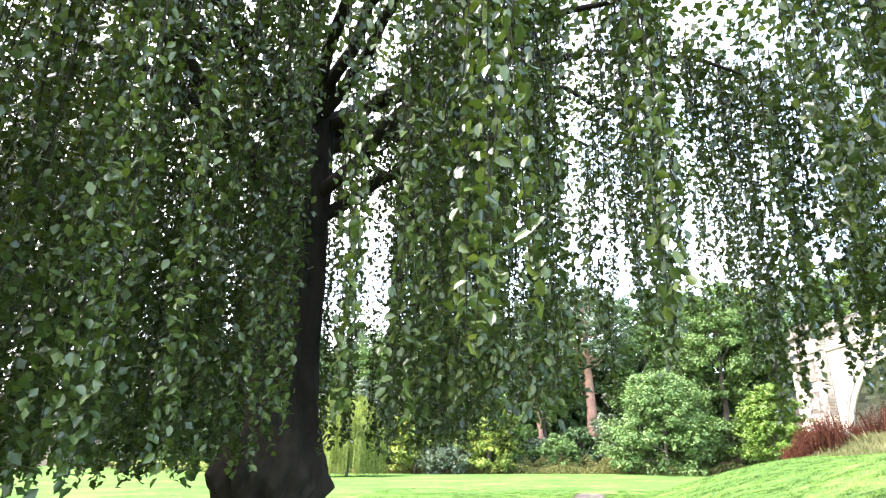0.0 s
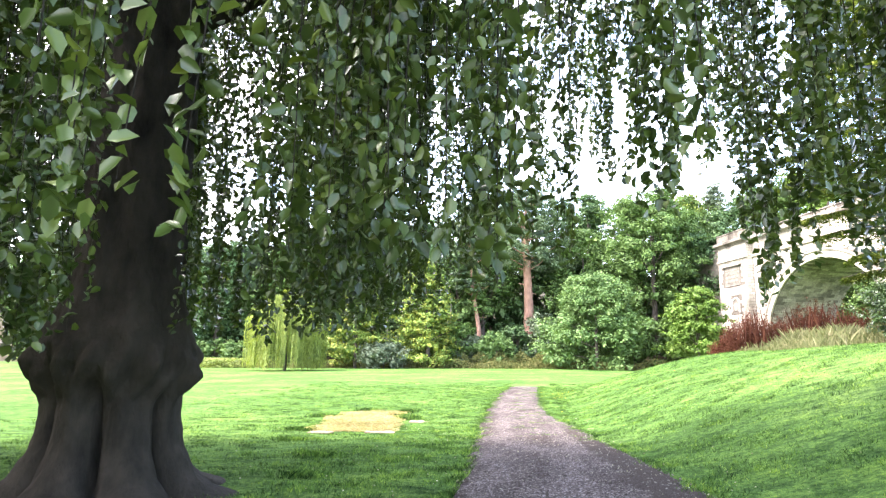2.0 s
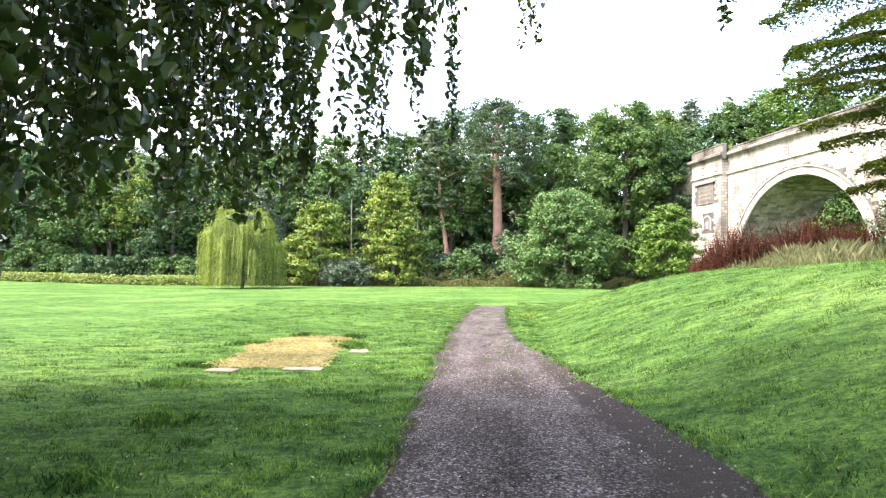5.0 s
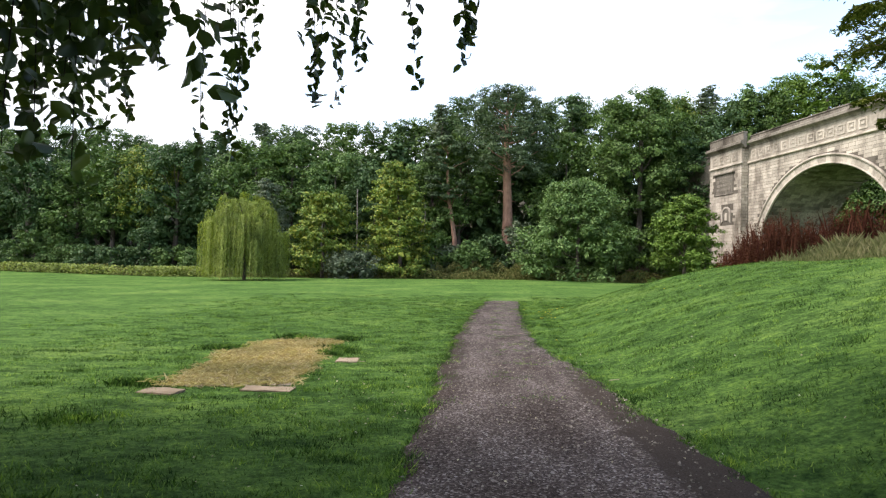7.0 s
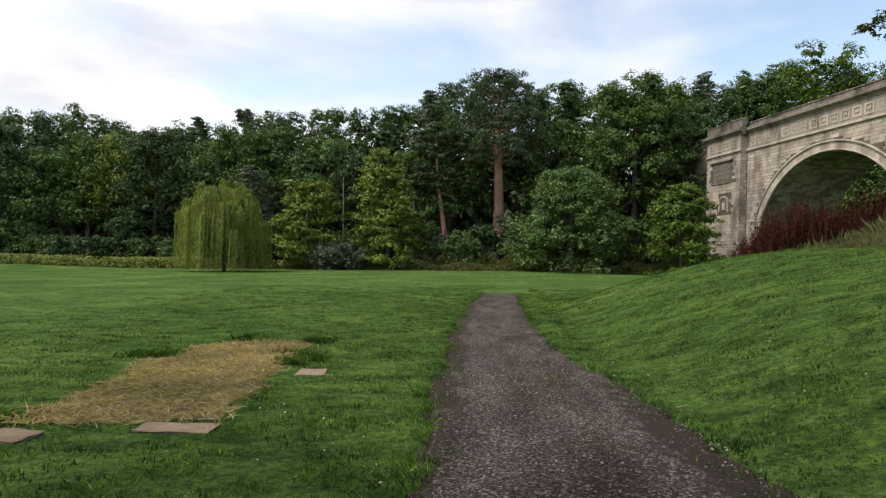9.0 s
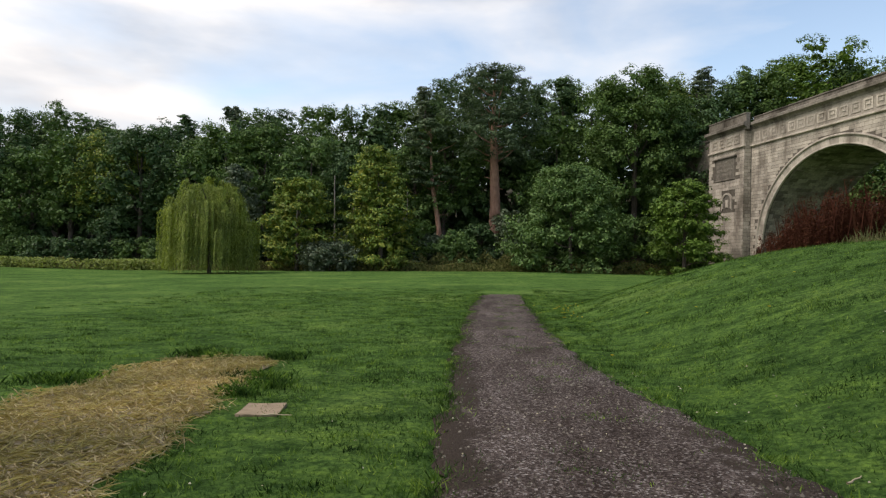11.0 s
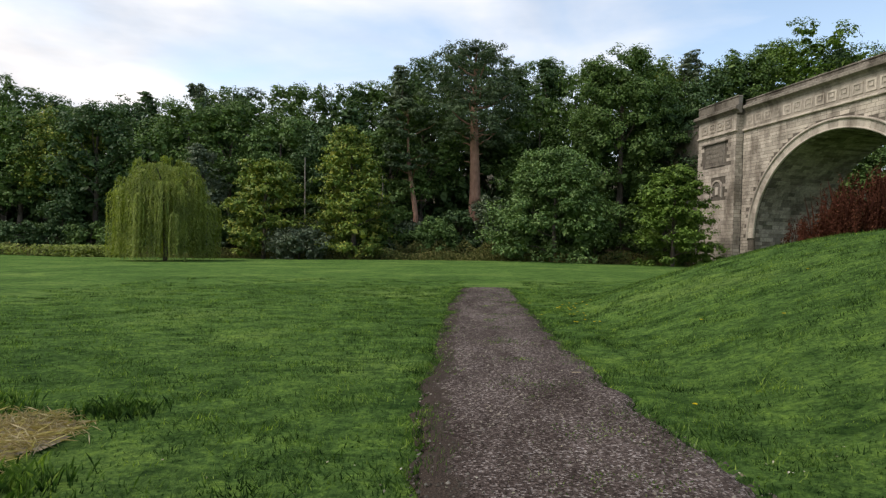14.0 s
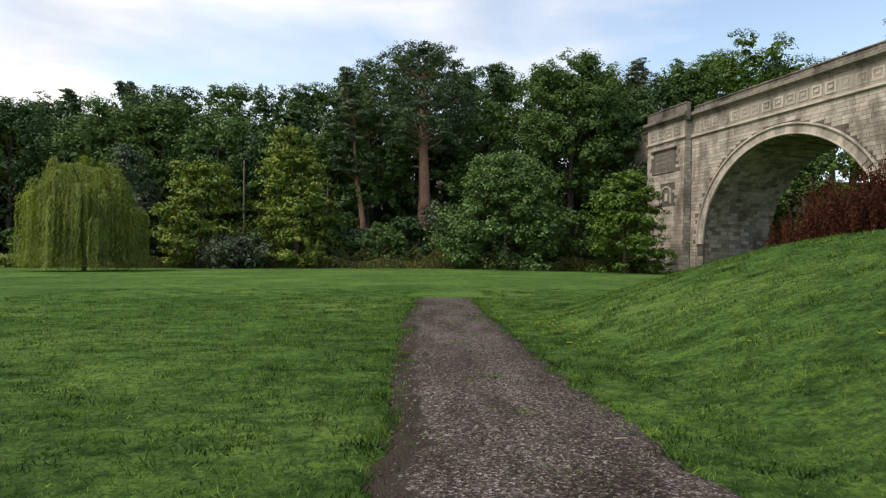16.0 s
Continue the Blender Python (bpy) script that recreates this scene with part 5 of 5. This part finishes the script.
v, f = leaves(rng, P, 0.2, np.tile([0, 0, 1.2], (len(P), 1)), 0, 0.055, 0.05)
tagged(part_np("hay_patch", v, f, M_STRAW), "patch of dry straw-coloured cut grass on the lawn", "hay", kind="stuff")


def slab(x, y, w, d, turn, seed):
    g = np.random.default_rng(seed)
    bm = box_bm(-w / 2, w / 2, -d / 2, d / 2, -0.06, 0.03)
    bmesh.ops.subdivide_edges(bm, edges=bm.edges[:], cuts=3, use_grid_fill=True)
    for q in bm.verts:
        q.co += Vector(g.normal(0, 0.005, 3))
    ob = part("stone_slab", bm, M_SLAB)
    ob.matrix_world = pose(x, y, hz(x, y) + 0.0, g.uniform(-1, 1), g.uniform(-1, 1), turn)
    tagged(ob, "worn buff paving slab sunk in the lawn", "slab", "slabs by the dry patch")


slab(-2.85, 22.45, 0.46, 0.55, 8, 1)
slab(-3.12, 18.8, 0.8, 0.34, 4, 2)
slab(-4.6, 18.2, 0.6, 0.36, -4, 3)

# loose stones on the track
n = 38000
y = 4 + 42 * rng.uniform(0, 1, n) ** 1.4
u = rng.uniform(0.0, 1.0, n)
x = path_left(y) + (path_right(y) - path_left(y)) * u
sz = 0.005 + 0.017 * rng.uniform(0, 1, n) ** 4
c = np.stack([x, y, height(x, y) + 0.035 * (1 - (2 * u - 1) ** 4) + 0.012], axis=1)
dirs = np.array([[1, 0, -0.2], [0, 1, -0.2], [-1, 0, -0.2], [0, -1, -0.2], [0.2, 0.1, 0.75]], float)
V = c[:, None] + dirs[None] * sz[:, None, None] * rng.uniform(0.6, 1.4, (n, 5, 1))
tri = np.array([[0, 1, 4], [1, 2, 4], [2, 3, 4], [3, 0, 4]])
F = (np.arange(n)[:, None, None] * 5 + tri[None]).reshape(-1, 3)
M_PEBBLE = leaf_material("pebble", (0.04, 0.033, 0.03), (0.085, 0.072, 0.066), (0.235, 0.213, 0.2), 0.0, 0.85)
tagged(part_np("loose_gravel", V.reshape(-1, 3), F, M_PEBBLE), "loose grey and pale gravel stones on the track", "gravel", kind="stuff")


# small flowers and litter
def dandelion(x, y, h, r, seed, petal):
    g = np.random.default_rng(seed)
    t = empty("dandelion", x, y, hz(x, y))
    tagged(t, "small yellow wild flower in the grass", "flower", "yellow flowers in the lawn")
    v, f = tube([limb(g, (0, 0, -0.01), (g.uniform(-0.01, 0.01), 0, h), 0.0025, 0.002, 0, 4)], 5)
    part_np("stem", v, f, M_BLADE, t)
    k = 14
    a = np.linspace(0, 2 * math.pi, k, endpoint=False)
    P = np.stack([np.cos(a) * r * 0.5, np.sin(a) * r * 0.5, np.full(k, h + 0.004)], axis=1)
    V = np.concatenate([[[0, 0, h]], P * [2, 2, 1] * 1.0, P * [1.1, 1.1, 1] + [0, 0, 0.008]])
    F = [(0, 1 + i, 1 + k + i) for i in range(k)] + [(0, 1 + k + i, 1 + (i + 1) % k) for i in range(k)]
    part_np("flower_head", V, F, petal, t)


M_PETAL = leaf_material("yellow_petal", (0.6, 0.42, 0.02), (0.75, 0.55, 0.03), (0.8, 0.62, 0.06), 0.2, 0.7)
g = np.random.default_rng(91)
for i in range(26):
    dandelion(2.2 + g.normal(0, 0.45), 35.8 + g.normal(0, 1.5), g.uniform(0.06, 0.12), 0.03, i, M_PETAL)
for i, (x, y) in enumerate(((2.05, 27.0), (4.6, 30.2), (6.5, 33.0), (5.2, 27.8), (3.8, 31.5), (7.2, 31.0))):
    dandelion(x, y, 0.06, 0.032, 40 + i, M_PETAL)


def stick(x, y, length, turn, seed):
    g = np.random.default_rng(seed)
    c, s = math.cos(radians(turn)) * length / 2, math.sin(radians(turn)) * length / 2
    z = hz(x, y) + 0.045
    v, f = tube([limb(g, (x - c, y - s, z), (x + c, y + s, z + 0.005), 0.009, 0.005, 0, 6)], 6)
    tagged(part_np("stick", v, f, M_STICK, smooth=True), "pale dry stick lying on the ground", "stick", "fallen sticks")


M_STICK = bark_material("dry_stick", (0.3, 0.24, 0.15), (0.5, 0.42, 0.3), 20.0, (1, 1, 1), 0.005)
stick(1.05, 28.6, 0.12, 5, 1)
stick(-2.55, 22.1, 0.35, 4, 2)
stick(2.6, 20.5, 0.25, 40, 3)

# pale fallen leaves and petals
n = 700
y = 6 + 20 * rng.uniform(0, 1, n)
x = 0.8 + rng.normal(0, 2.4, n)
P = np.stack([x, y, height(x, y) + 0.05], axis=1)
P = P[np.hypot(x - TX, y - TY) > 1.5]
scatter("leaf_litter", "scattered pale fallen leaves on grass and track", "fallen leaves", P, 0.028, np.tile([0.0, 0.0, 1.0], (len(P), 1)), M_LITTERLEAF, 0, 0.7, 44)
